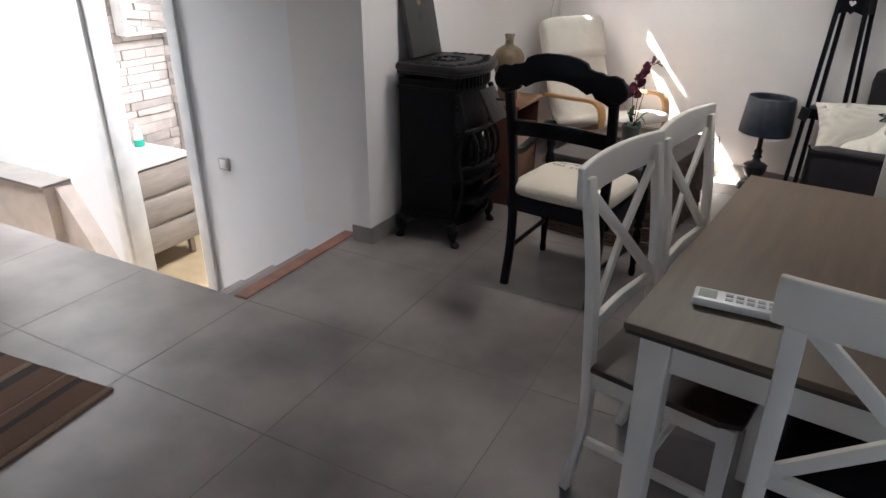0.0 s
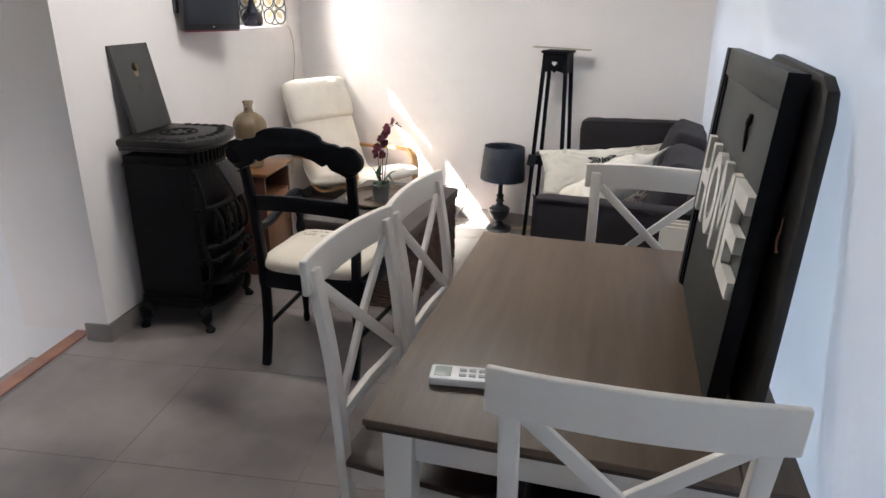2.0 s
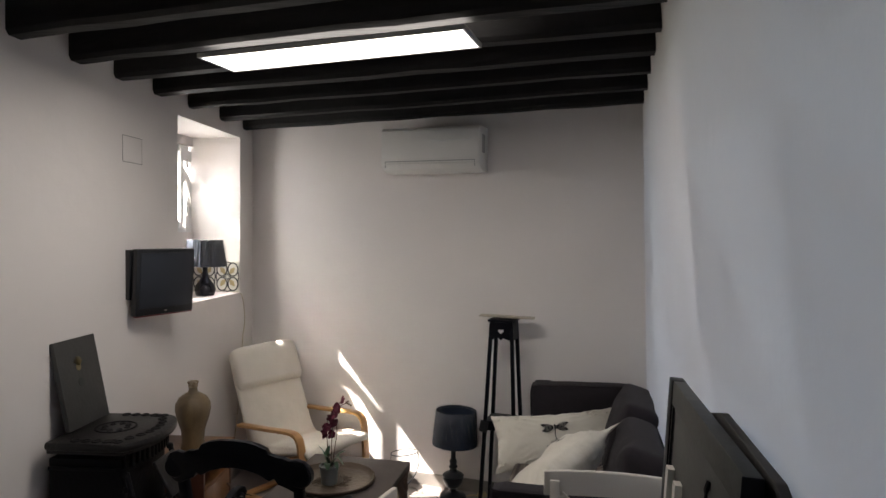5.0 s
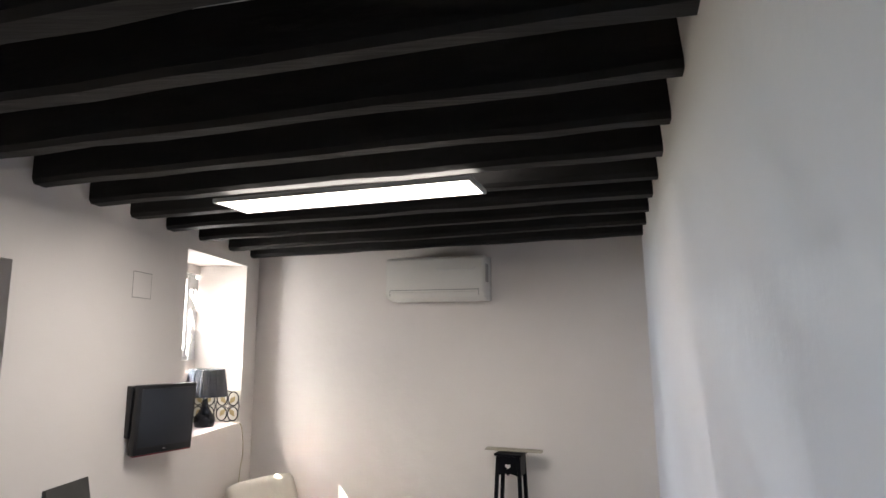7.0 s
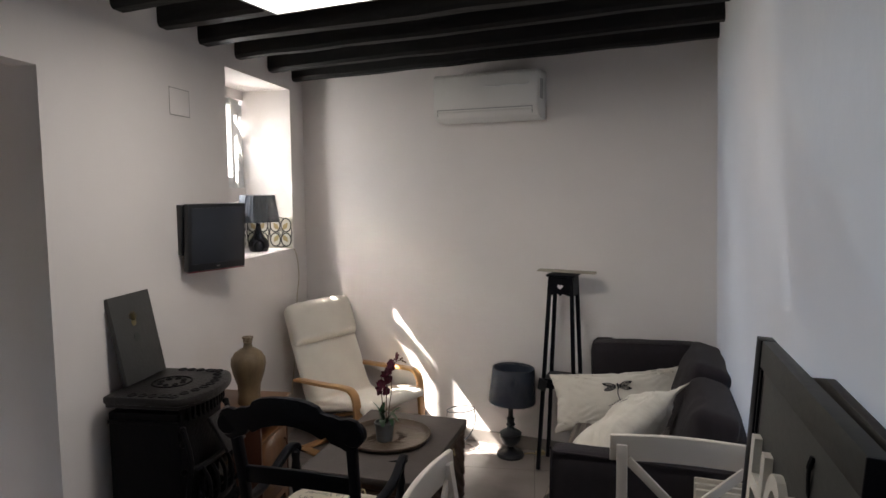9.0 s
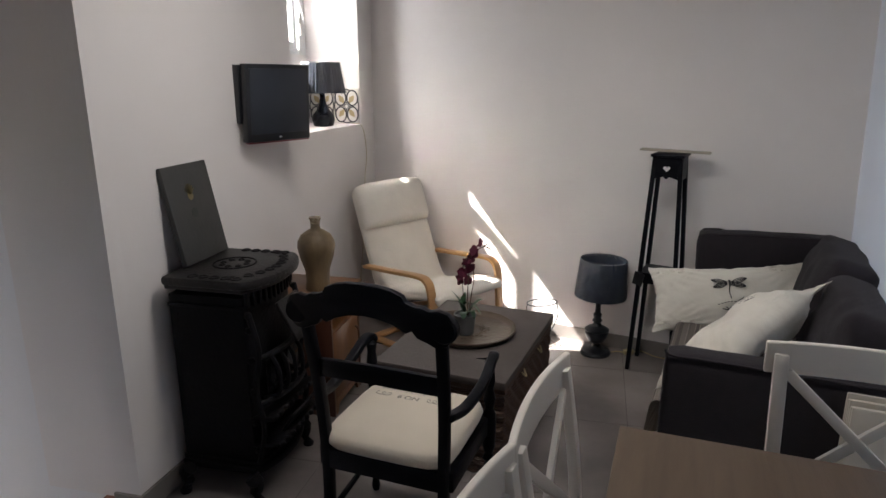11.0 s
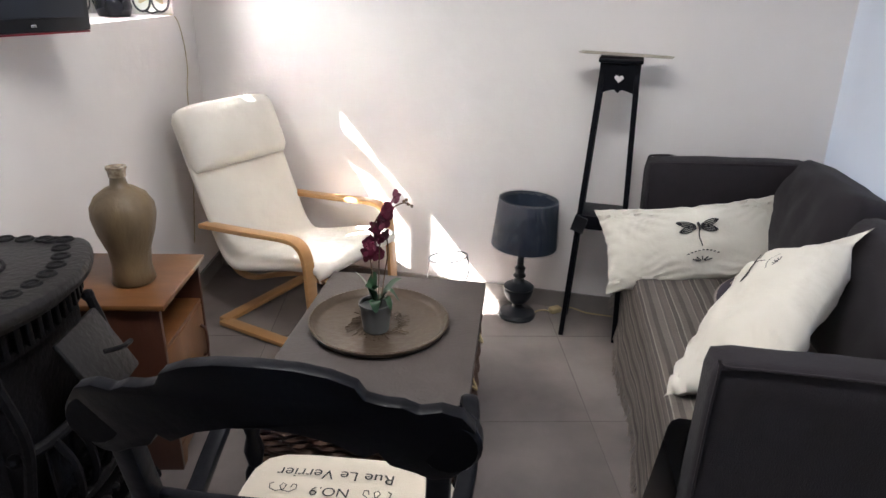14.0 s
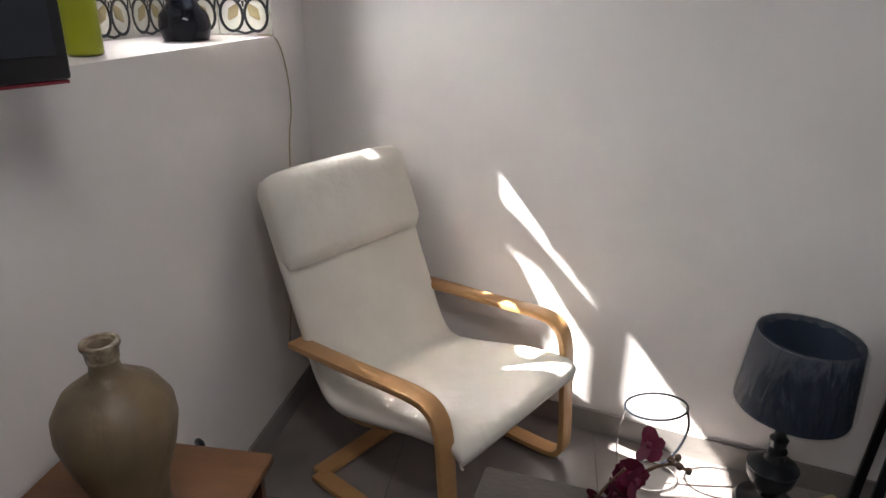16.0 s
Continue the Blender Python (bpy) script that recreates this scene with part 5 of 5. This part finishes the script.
def pillow_z(w, d, h, seed, wr):
    def z(x, y):
        u, v = x / (w / 2 * 0.95), y / (d / 2 * 0.94)
        f = (max(0, 1 - abs(u) ** 2.6) * max(0, 1 - abs(v) ** 2.6)) ** 0.55
        return 0.003 + h / 2 * f + wr * f * (0.6 * noise.noise(Vector((x * 7 + seed, y * 7, 1))) + 0.5 * noise.noise(Vector((x * 4 - y * 14 + seed, y * 4 + x * 3, 3))))
    return z


p1 = place(part("pillow", pillow(0.75, 0.35, 0.17, 3, 0.03), PILLOW, smooth=80), pose(0.735, 2.90, 0.525, 56, -5.5, 0), "white cotton pillow with dragonfly print propped on the sofa's arm", "pillow")
wing_print(p1, 0.0, 0.05, pillow_z(0.75, 0.35, 0.17, 3, 0.03), 1.0)
p2_ = place(part("pillow", pillow(0.76, 0.33, 0.2, 7, 0.045, 0.2, True), PILLOW, smooth=80), pose(0.655, 2.15, 0.615, -33, -19.9, 43.3), "white cotton pillow with dark print slumped over the sofa's corner", "pillow")
wing_print(p2_, 0.10, 0.06, pillow_z(0.76, 0.33, 0.2, 7, 0.045), 0.7)
rc = place(part("round_cushion", lathe(B(), [(0, -0.035), (0.14, -0.035), (0.185, -0.018), (0.20, 0.0), (0.185, 0.02), (0.14, 0.04), (0.05, 0.05), (0, 0.05)], 48), mat("plum_grey_fabric", (0.055, 0.045, 0.06), 0.9, (0.035, 0.028, 0.036), 20), smooth=60), pose(0.90, 2.52, 0.44, 8, -8, 10), "round dark plum cushion with pale star pattern on the throw", "cushion")
bm = B()
for k in range(16):
    a = 2 * math.pi * k / 16
    tube(bm, [(r_ * math.cos(a), r_ * math.sin(a), zz) for r_, zz in ((0.02, 0.052), (0.07, 0.05), (0.11, 0.046))], [0.006, 0.007, 0.003], 6, flat=0.4)
    ax, ay = 0.145 * math.cos(a + 0.2), 0.145 * math.sin(a + 0.2)
    tube(bm, [(ax + 0.018 * math.cos(b_), ay + 0.018 * math.sin(b_), 0.0395 - 0.2 * (0.018 * math.cos(b_ - a))) for b_ in [q * math.pi / 4 for q in range(8)]], 0.004, 5, closed=True, flat=0.5)
part("star_pattern", bm, CREAM_GREY, rc, "pale embroidered star pattern")
tagged(place(part("trim", lathe(B(), [(0.197, -0.006), (0.205, 0), (0.197, 0.006)], 48), CREAM_GREY, rc), pose(0, 0, 0), "", ""))

# small oil radiator between chair and sofa
rd = thing("radiator", pose(0.845, 1.56, 0, 0, 0, -11), "small beige ribbed radiator standing between table and sofa", "heater")
for k in range(7):
    part("rib", box(B(), 0, 0.2, -0.012 + k * 0.026, 0.002 + k * 0.026, 0.06, 0.64 - 0.01 * (k % 2), 0.006), BEIGE_PAINT, rd)
part("rod", tube(B(), [(0.1, -0.015, 0.12), (0.1, 0.16, 0.12)], 0.02, 10), BEIGE_PAINT, rd)
for y in (0.0, 0.14):
    part("foot", box(B(), 0.01, 0.19, y - 0.01, y + 0.02, 0, 0.06, 0.006), BEIGE_PAINT, rd)

# wire basket hoop and cables on the floor
wb = thing("wire_stand", pose(-0.228, 3.345, 0), "thin black wire hoop stand on the sunlit floor by the wall", "stand")
part("hoop", tube(B(), [(0.092 * math.cos(a * math.pi / 16), 0.07 * math.sin(a * math.pi / 16), 0.27 + 0.01 * math.cos(a * math.pi / 16)) for a in range(32)], 0.0035, 6, closed=True), DARK_METAL, wb)
part("leg", tube(B(), curve((0.09, 0.0, 0.275), (0.1, -0.01, 0.2), (0.06, -0.02, 0.1), (-0.03, -0.02, 0.02), (-0.09, 0.0, 0.006)), 0.004, 6), DARK_METAL, wb)
part("leg", tube(B(), curve((-0.09, 0.0, 0.26), (-0.1, 0.02, 0.12), (-0.09, 0.0, 0.006)), 0.003, 6), CHROME, wb)
part("foot_ring", tube(B(), [(0.092 * math.cos(a * math.pi / 16), 0.07 * math.sin(a * math.pi / 16), 0.006) for a in range(32)], 0.003, 6, closed=True), CHROME, wb)
tagged(part("lamp_cable", tube(B(), curve((0.15, 3.25, 0.005), (0.23, 3.31, 0.006), (0.3, 3.30, 0.006), (0.37, 3.315, 0.02), (0.45, 3.285, 0.006), (0.56, 3.25, 0.006), (0.62, 3.225, 0.006)), 0.0035, 6), CREAM_CABLE), "cream electric cable lying along the wall", "cable")
pl = part("plug", box(B(), -0.03, 0.03, -0.018, 0.018, 0, 0.03, 0.008), CREAM_CABLE)
pl.matrix_basis = pose(0.30, 3.30, 0, 0, 0, 25)
tagged(pl, "cream plug lying on the floor by the lamp", "plug")
niche_cable = tagged(part("wall_cable", tube(B(), curve((-1.60, 3.80, 1.305), (-1.552, 3.835, 1.29), (-1.549, 3.89, 1.18), (-1.549, 3.90, 1.05), (-1.549, 3.86, 0.93), (-1.549, 3.82, 0.6), (-1.545, 3.7, 0.2)), 0.0022, 6), CREAM_CABLE), "thin cable running from the sill down the wall", "cable")

# ---- wall things ----
tv = thing("television", pose(-1.398, 2.345, 1.498, 3, 0, 66), "small black flat television on a wall bracket", "television")
part("casing", box(B(), -0.18, 0.18, -0.012, 0.03, -0.172, 0.172, 0.006), TV_BLACK, tv)
part("screen", box(B(), -0.16, 0.16, -0.0155, -0.011, -0.135, 0.152, 0.001), TV_SCREEN, tv, "dark matt screen")
part("lower_edge", box(B(), -0.175, 0.175, -0.012, 0.016, -0.177, -0.1725, 0.001), RED, tv, "thin red lower edge")
part("badge", box(B(), -0.008, 0.008, -0.0145, -0.0122, -0.158, -0.150, 0.001), CHROME, tv)
part("bracket", box(box(box(B(), -0.19, -0.14, 0.03, 0.075, -0.09, 0.165, 0.004), -0.16, 0.06, 0.035, 0.055, -0.03, 0.03, 0.003), 0.0, 0.05, 0.05, 0.18, -0.03, 0.03, 0.003), TV_BLACK, tv, "black swivel bracket")
ac = thing("air_conditioner", pose(-0.402, 3.35, 2.17, 0, 0, FW), "white wall-mounted air conditioner unit under the beams", "air conditioner")
prof = [(0.0, 0.05), (0.0, 0.27), (0.02, 0.292), (0.205, 0.298), (0.205, 0.0), (0.09, 0.0), (0.03, 0.018)]
bm = B()
prism(bm, prof, 0, 0.69, m=Matrix(((0, 0, 1, 0), (1, 0, 0, 0), (0, 1, 0, 0), (0, 0, 0, 1))), bevel=0.008)
part("casing", bm, AC_WHITE, ac)
part("front_panel", box(B(), 0.006, 0.684, -0.006, 0.002, 0.075, 0.272, 0.005), AC_WHITE, ac)
part("louvre", strap(B(), [(0.03, 0.02, 0.034), (0.66, 0.02, 0.034)], 0.06, 0.006, (0, 0.55, -0.45), bevel=0.001), AC_WHITE, ac)
part("louvre_gap", box(box(box(B(), 0.03, 0.66, -0.002, 0.004, 0.066, 0.0715), 0.03, 0.034, -0.002, 0.004, 0.03, 0.066), 0.656, 0.66, -0.002, 0.004, 0.03, 0.066), BUTTON, ac)
# chrome line coloured white, its bright highlight put into the colour
part("wave_highlight", tube(B(), curve((0.36, -0.008, 0.205), (0.44, -0.008, 0.198), (0.53, -0.008, 0.204), (0.60, -0.008, 0.196), (0.64, -0.008, 0.212)), 0.004, 6), UPVC, ac, "thin glossy wave line, white for its highlight")
part("side_grille", box(B(), 0.6905, 0.693, 0.05, 0.12, 0.12, 0.24, 0.001), BUTTON, ac)
hp = thing("wall_hatch", pose(left_x(2.26), 2.26, 2.18, 0, 0, -2), "square painted cover plate flush with the wall", "cover plate")
bm = B()
for q in ((-0.085, 0.085, -0.068, -0.065), (-0.085, 0.085, 0.065, 0.068)):
    box(bm, 0.0005, 0.0012, *q)
for q in ((-0.088, -0.085, -0.068, 0.068), (0.085, 0.088, -0.068, 0.068)):
    box(bm, 0.0005, 0.0012, *q)
part("shadow_gap", bm, SKIRT, hp, smooth=0)
part("plate", box(B(), 0.0, 0.002, -0.0845, 0.0845, -0.0645, 0.0645, 0.0008), PLASTER, hp)
# ceiling light panel
lp = thing("ceiling_light", pose(-0.835, 1.86, 2.482, 0, -1.0, -14.3), "long flat glowing light panel fixed under the beams", "ceiling light")
part("diffuser", box(B(), 0.012, 1.128, -0.238, -0.012, -0.004, 0.001), LED, lp, "white glowing diffuser")
bm = B()
for q in ((0, 1.14, -0.25, -0.239), (0, 1.14, -0.011, 0), (0, 0.011, -0.2385, -0.0115), (1.129, 1.14, -0.2385, -0.0115)):
    box(bm, *q, -0.006, 0.012, 0.001)
part("frame", bm, BUTTON, lp, "thin grey frame")

# ---- window ----
w = tagged(new("window_1"), kind="structure")
WX = -1.945
bm = B()
for y0, y1, z0, z1 in ((3.18, 3.215, 1.76, 2.41), (3.824, 3.83, 1.76, 2.41), (3.215, 3.795, 1.76, 1.80), (3.215, 3.795, 2.376, 2.41)):
    box(bm, WX - 0.03, WX, y0, y1, z0, z1, 0.003)
part("window_frame", bm, UPVC, w)
# left stile widened out of view to trim the sunlit floor patch
bm = B()
for y0, y1, z0, z1 in ((3.21, 3.36, 1.79, 2.385), (3.645, 3.69, 1.79, 2.385), (3.36, 3.645, 1.79, 1.84), (3.36, 3.645, 2.362, 2.385)):
    box(bm, WX - 0.03, WX + 0.012, y0, y1, z0, z1, 0.004)
part("sash", bm, UPVC, w)
# added blockers, outlined to shape the sun streaks on the north wall
bm = B()
turn = Matrix(((0, 0, 1, WX - 0.03), (1, 0, 0, 0), (0, 1, 0, 0), (0, 0, 0, 1)))
for q in (((3.735, 1.762), (3.828, 1.762), (3.828, 1.965), (3.777, 2.045), (3.74, 1.97)), ((3.692, 2.125), (3.744, 2.159), (3.828, 1.985), (3.828, 2.13), (3.775, 2.195), (3.692, 2.25)), ((3.692, 2.296), (3.828, 2.296), (3.828, 2.376), (3.692, 2.376))):
    prism(bm, q, 0, 0.034, m=turn)
part("sun_blocker", bm, UPVC, w)
pn = part("pane", box(B(), WX - 0.012, WX - 0.008, 3.36, 3.645, 1.84, 2.362), glass("window_glass"), w, smooth=0)
pn.visible_shadow = False
for z in (1.92, 2.27):
    part("hinge", lathe(B(), [(0, -0.035), (0.008, -0.035), (0.008, 0.035), (0, 0.035)], 12, pose(WX + 0.014, 3.74, z)), CHROME, w)

# patterned tiles lining the foot of the niche
tl = tagged(new("sill_tiling"), kind="structure")


def pattern(h, w):
    """Quatrefoil rings and a small star on a tile h high and w wide, in the local x-z plane."""
    bk, oc = B(), B()
    for sx in (-1, 1):
        for sz in (-1, 1):
            pts = [(sx * w * 0.235 + w * 0.215 * math.cos(a * math.pi / 10), 0, sz * h * 0.235 + h * 0.215 * math.sin(a * math.pi / 10)) for a in range(20)]
            tube(bk, pts, 0.0055, 6, closed=True, thin=0.35)
            tube(oc, [(sx * w * 0.08, 0, sz * h * 0.08), (sx * w * 0.2, 0, sz * h * 0.2), (sx * w * 0.3, 0, sz * h * 0.3)], [0.004, 0.02, 0.004], 10, thin=0.12)
    for k in range(8):
        a = k * math.pi / 4
        tube(bk, [(0.012 * math.cos(a), 0, 0.012 * math.sin(a)), (0.03 * math.cos(a), 0, 0.03 * math.sin(a))], [0.005, 0.003], 4, thin=0.35)
    for s_ in (-1, 1):
        tube(bk, [(s_ * w * 0.44, 0, -h * 0.2), (s_ * w * 0.49, 0, 0), (s_ * w * 0.44, 0, h * 0.2)], 0.004, 4, thin=0.35)
        tube(bk, [(-w * 0.2, 0, s_ * h * 0.44), (0, 0, s_ * h * 0.48), (w * 0.2, 0, s_ * h * 0.44)], 0.004, 4, thin=0.35)
    return bk, oc


bk, oc = pattern(0.235, 0.185)
mbk, moc = bpy.data.meshes.new("pattern_lines"), bpy.data.meshes.new("pattern_leaves")
bk.to_mesh(mbk), oc.to_mesh(moc), bk.free(), oc.free()
mbk.materials.append(TILE_K), moc.materials.append(TILE_O)
tb = B()
box(tb, -0.0915, 0.0915, 0, 0.008, -0.1165, 0.1165, 0.0012)
mtb = bpy.data.meshes.new("tile")
tb.to_mesh(mtb), tb.free()
mtb.materials.append(TILE_W)
spots = [pose(-1.652 - 0.186 * k, 3.822, 1.42) for k in range(2)] + [pose(-1.928, 3.72 - 0.186 * k, 1.42, 0, 0, 90) for k in range(3)]
for m in spots:
    t_ = new("tile", mtb)
    t_.parent, t_.matrix_basis = tl, m
    for nm, me in (("tile_lines", mbk), ("tile_leaves", moc)):
        o_ = new(nm, me)
        o_.parent, o_.matrix_basis = t_, pose(0, -0.0005, 0)

for ob in (w, tl, l2, gv, niche_cable):
    ob.matrix_basis = NICHE @ ob.matrix_basis

# ---- stairwell and bathroom ----
sw = thing("light_switch", pose(-2.62, 1.418, 0.25), "white light switch on the stair wall", "switch")
part("plate", box(B(), -0.04, 0.04, -0.010, 0, -0.04, 0.04, 0.003), BUTTON, sw)
part("rocker", box(B(), -0.026, 0.026, -0.015, -0.0095, -0.026, 0.026, 0.003), AC_WHITE, sw)
dr = tagged(new("door_1"), kind="structure")
for nm, q in (("casing", (-3.72, -3.635, 1.395, 1.418, -0.85, 1.22)), ("casing", (-2.905, -2.82, 1.395, 1.418, -0.85, 1.22)), ("casing", (-3.634, -2.906, 1.395, 1.418, 1.135, 1.22)), ("jamb", (-3.64, -3.615, 1.4185, 1.56, -0.85, 1.14)), ("jamb", (-2.925, -2.90, 1.4185, 1.56, -0.85, 1.14))):
    part(nm, box(B(), *q, 0.004), UPVC, dr)
bm = B()
box(bm, -4.42, -4.32, 1.54, 2.55, -0.85, 1.6)
box(bm, -2.2, -2.1, 1.54, 2.55, -0.85, 1.6)
box(bm, -4.6, -2.1, 2.52, 2.62, -0.85, 1.6)
box(bm, -4.6, -2.1, 1.54, 2.62, 1.5, 1.6)
setting("bathroom_wall", bm, mat("stone_backing", (0.42, 0.38, 0.35), 0.8))
st_wall = tagged(new("stone_cladding"), kind="structure")
rnd = random.Random(6)
STONE = mat("stone_strip", (0.58, 0.52, 0.48), 0.7, (0.40, 0.35, 0.33), 9, 0.9, 0.5, 40, rand=0.28)
z = -0.2
while z < 1.3:
    y, h = 1.542, rnd.uniform(0.05, 0.085)
    while y < 2.5:
        L = min(rnd.uniform(0.16, 0.4), 2.519 - y)
        part("stone", box(B(), -4.319, -4.318 + rnd.uniform(0.012, 0.035), y, y + L - 0.004, z, z + h - 0.004, 0.003), STONE, st_wall, smooth=0)
        y += L
    x = -4.28
    while x < -2.6:
        L = rnd.uniform(0.16, 0.4)
        part("stone", box(B(), x, x + L - 0.004, 2.518 - rnd.uniform(0.012, 0.035), 2.519, z, z + h - 0.004, 0.003), STONE, st_wall, smooth=0)
        x += L
    z += h
vt = thing("vanity_unit", pose(-4.265, 1.575, -0.85), "washed grey wooden vanity with three drawers and a white top", "cabinet")
part("body", box(B(), 0, 0.49, 0.012, 0.53, 0.14, 0.80, 0.003), WASHED, vt)
part("top", box(B(), -0.01, 0.52, 0.0, 0.545, 0.805, 0.84, 0.004), AC_WHITE, vt, "white vanity top")
for k in range(3):
    part("drawer", box(B(), 0.492, 0.509, 0.015, 0.527, 0.15 + 0.222 * k, 0.345 + 0.222 * k, 0.003), WASHED, vt)
for y in (0.05, 0.48):
    part("foot", box(B(), 0.43, 0.47, y - 0.02, y + 0.02, 0, 0.14, 0.003), WASHED, vt)
sb = thing("soap_bottle", pose(-4.17, 2.02, -0.009), "green soap bottle with white pump on the vanity", "bottle")
part("bottle", lathe(B(), [(0, 0), (0.036, 0), (0.038, 0.01), (0.036, 0.05), (0.034, 0.055), (0, 0.055)], 20), GREEN, sb, "green lower half")
part("pump", lathe(B(), [(0, 0.055), (0.034, 0.055), (0.03, 0.12), (0.012, 0.14), (0.012, 0.18), (0, 0.182)], 20), AC_WHITE, sb, "white neck and pump")
mc = thing("mirror_cabinet", pose(-4.28, 2.08, 0.80), "white mirror cabinet on the bathroom wall", "cabinet")
part("body", box(B(), 0, 0.12, 0.0, 0.43, 0, 0.5, 0.004), UPVC, mc)
part("mirror", box(B(), 0.121, 0.126, 0.02, 0.41, 0.02, 0.48), MIRROR, mc, smooth=0)
# low wall of the stair flight with a dark coping
bm = B()
box(bm, -6.5, -4.18, 1.22, 1.419, -1.3, -0.115)
prism(bm, [(-4.18, -1.3), (-4.18, -0.115), (-3.78, -0.70), (-3.78, -1.3)], 0, 0.12, m=Matrix(((1, 0, 0, 0), (0, 0, -1, 1.419), (0, 1, 0, 0), (0, 0, 0, 1))))
setting("low_wall", bm, mat("stair_plaster", (0.55, 0.47, 0.42), 0.85))
bm = B()
box(bm, -6.5, -4.17, 1.20, 1.419, -0.1145, -0.095, 0.003)
setting("coping", bm, SKIRT)

# striped rug on the landing
RUG = {c_: mat("rug_" + n_, c_, 0.95, None, 60, 0.9, 0.6, 150) for n_, c_ in (("brown", (0.13, 0.07, 0.047)), ("dark", (0.045, 0.035, 0.035)), ("light", (0.20, 0.13, 0.09)))}
RB, RD, RL = RUG.values()
rg = thing("striped_rug", pose(-1.645, -0.115, 0.0, 0, 0, 5.5), "brown woven rug with dark stripes lying on the landing tiles", "rug")
x = 0.0
k = 0
for wd, mt in [(0.03, RL), (0.10, RB), (0.03, RD), (0.05, RB), (0.015, RL), (0.11, RB), (0.05, RD), (0.03, RL), (0.12, RB), (0.03, RD), (0.10, RB), (0.02, RL), (0.12, RB), (0.05, RD), (0.15, RB), (0.03, RL), (0.12, RB), (0.04, RD), (0.2, RB)]:
    bm = B()
    box(bm, -x - wd, -x, -1.1, 0, 0, 0.008 + (0.002 if k % 2 else 0))
    if k == 0:
        tube(bm, [(-0.002, -1.1, 0.006), (-0.002, 0, 0.006)], 0.008, 8)
    part("stripe", bm, mt, rg, smooth=0)
    x += wd
    k += 1

# ---- floor tiles ----
TX, TY, X_, Y_ = 0.650, 0.620, -1.035, -0.035
rnd = random.Random(2)


def clipped(x0, x1, y0, y1):
    """The part of a tile that is on the floor, clear of the stair hole and walls."""
    if x0 < -1.74 and y1 > 0.585:
        if x1 > -1.70 and y0 >= 0.585:
            x0 = -1.70
        elif y0 < 0.585:
            y1 = 0.585
        else:
            return None
    return (x0, x1, y0, y1)


for i in range(-6, 5):
    for j in range(-5, 7):
        q = clipped(X_ + i * TX, X_ + (i + 1) * TX, Y_ + j * TY, Y_ + (j + 1) * TY)
        if q is None or q[0] < -5.1 or q[0] > 1.45 or q[2] > 4.0 or q[3] < -3.2:
            continue
        x0, x1, y0, y1 = q
        bm = B()
        box(bm, x0 + 0.0015, x1 - 0.0015, y0 + 0.0015, y1 - 0.0015, -0.0039, 0.0, 0.0005, seg=1)
        part("floor_tile", bm, TILE, floor, smooth=0)
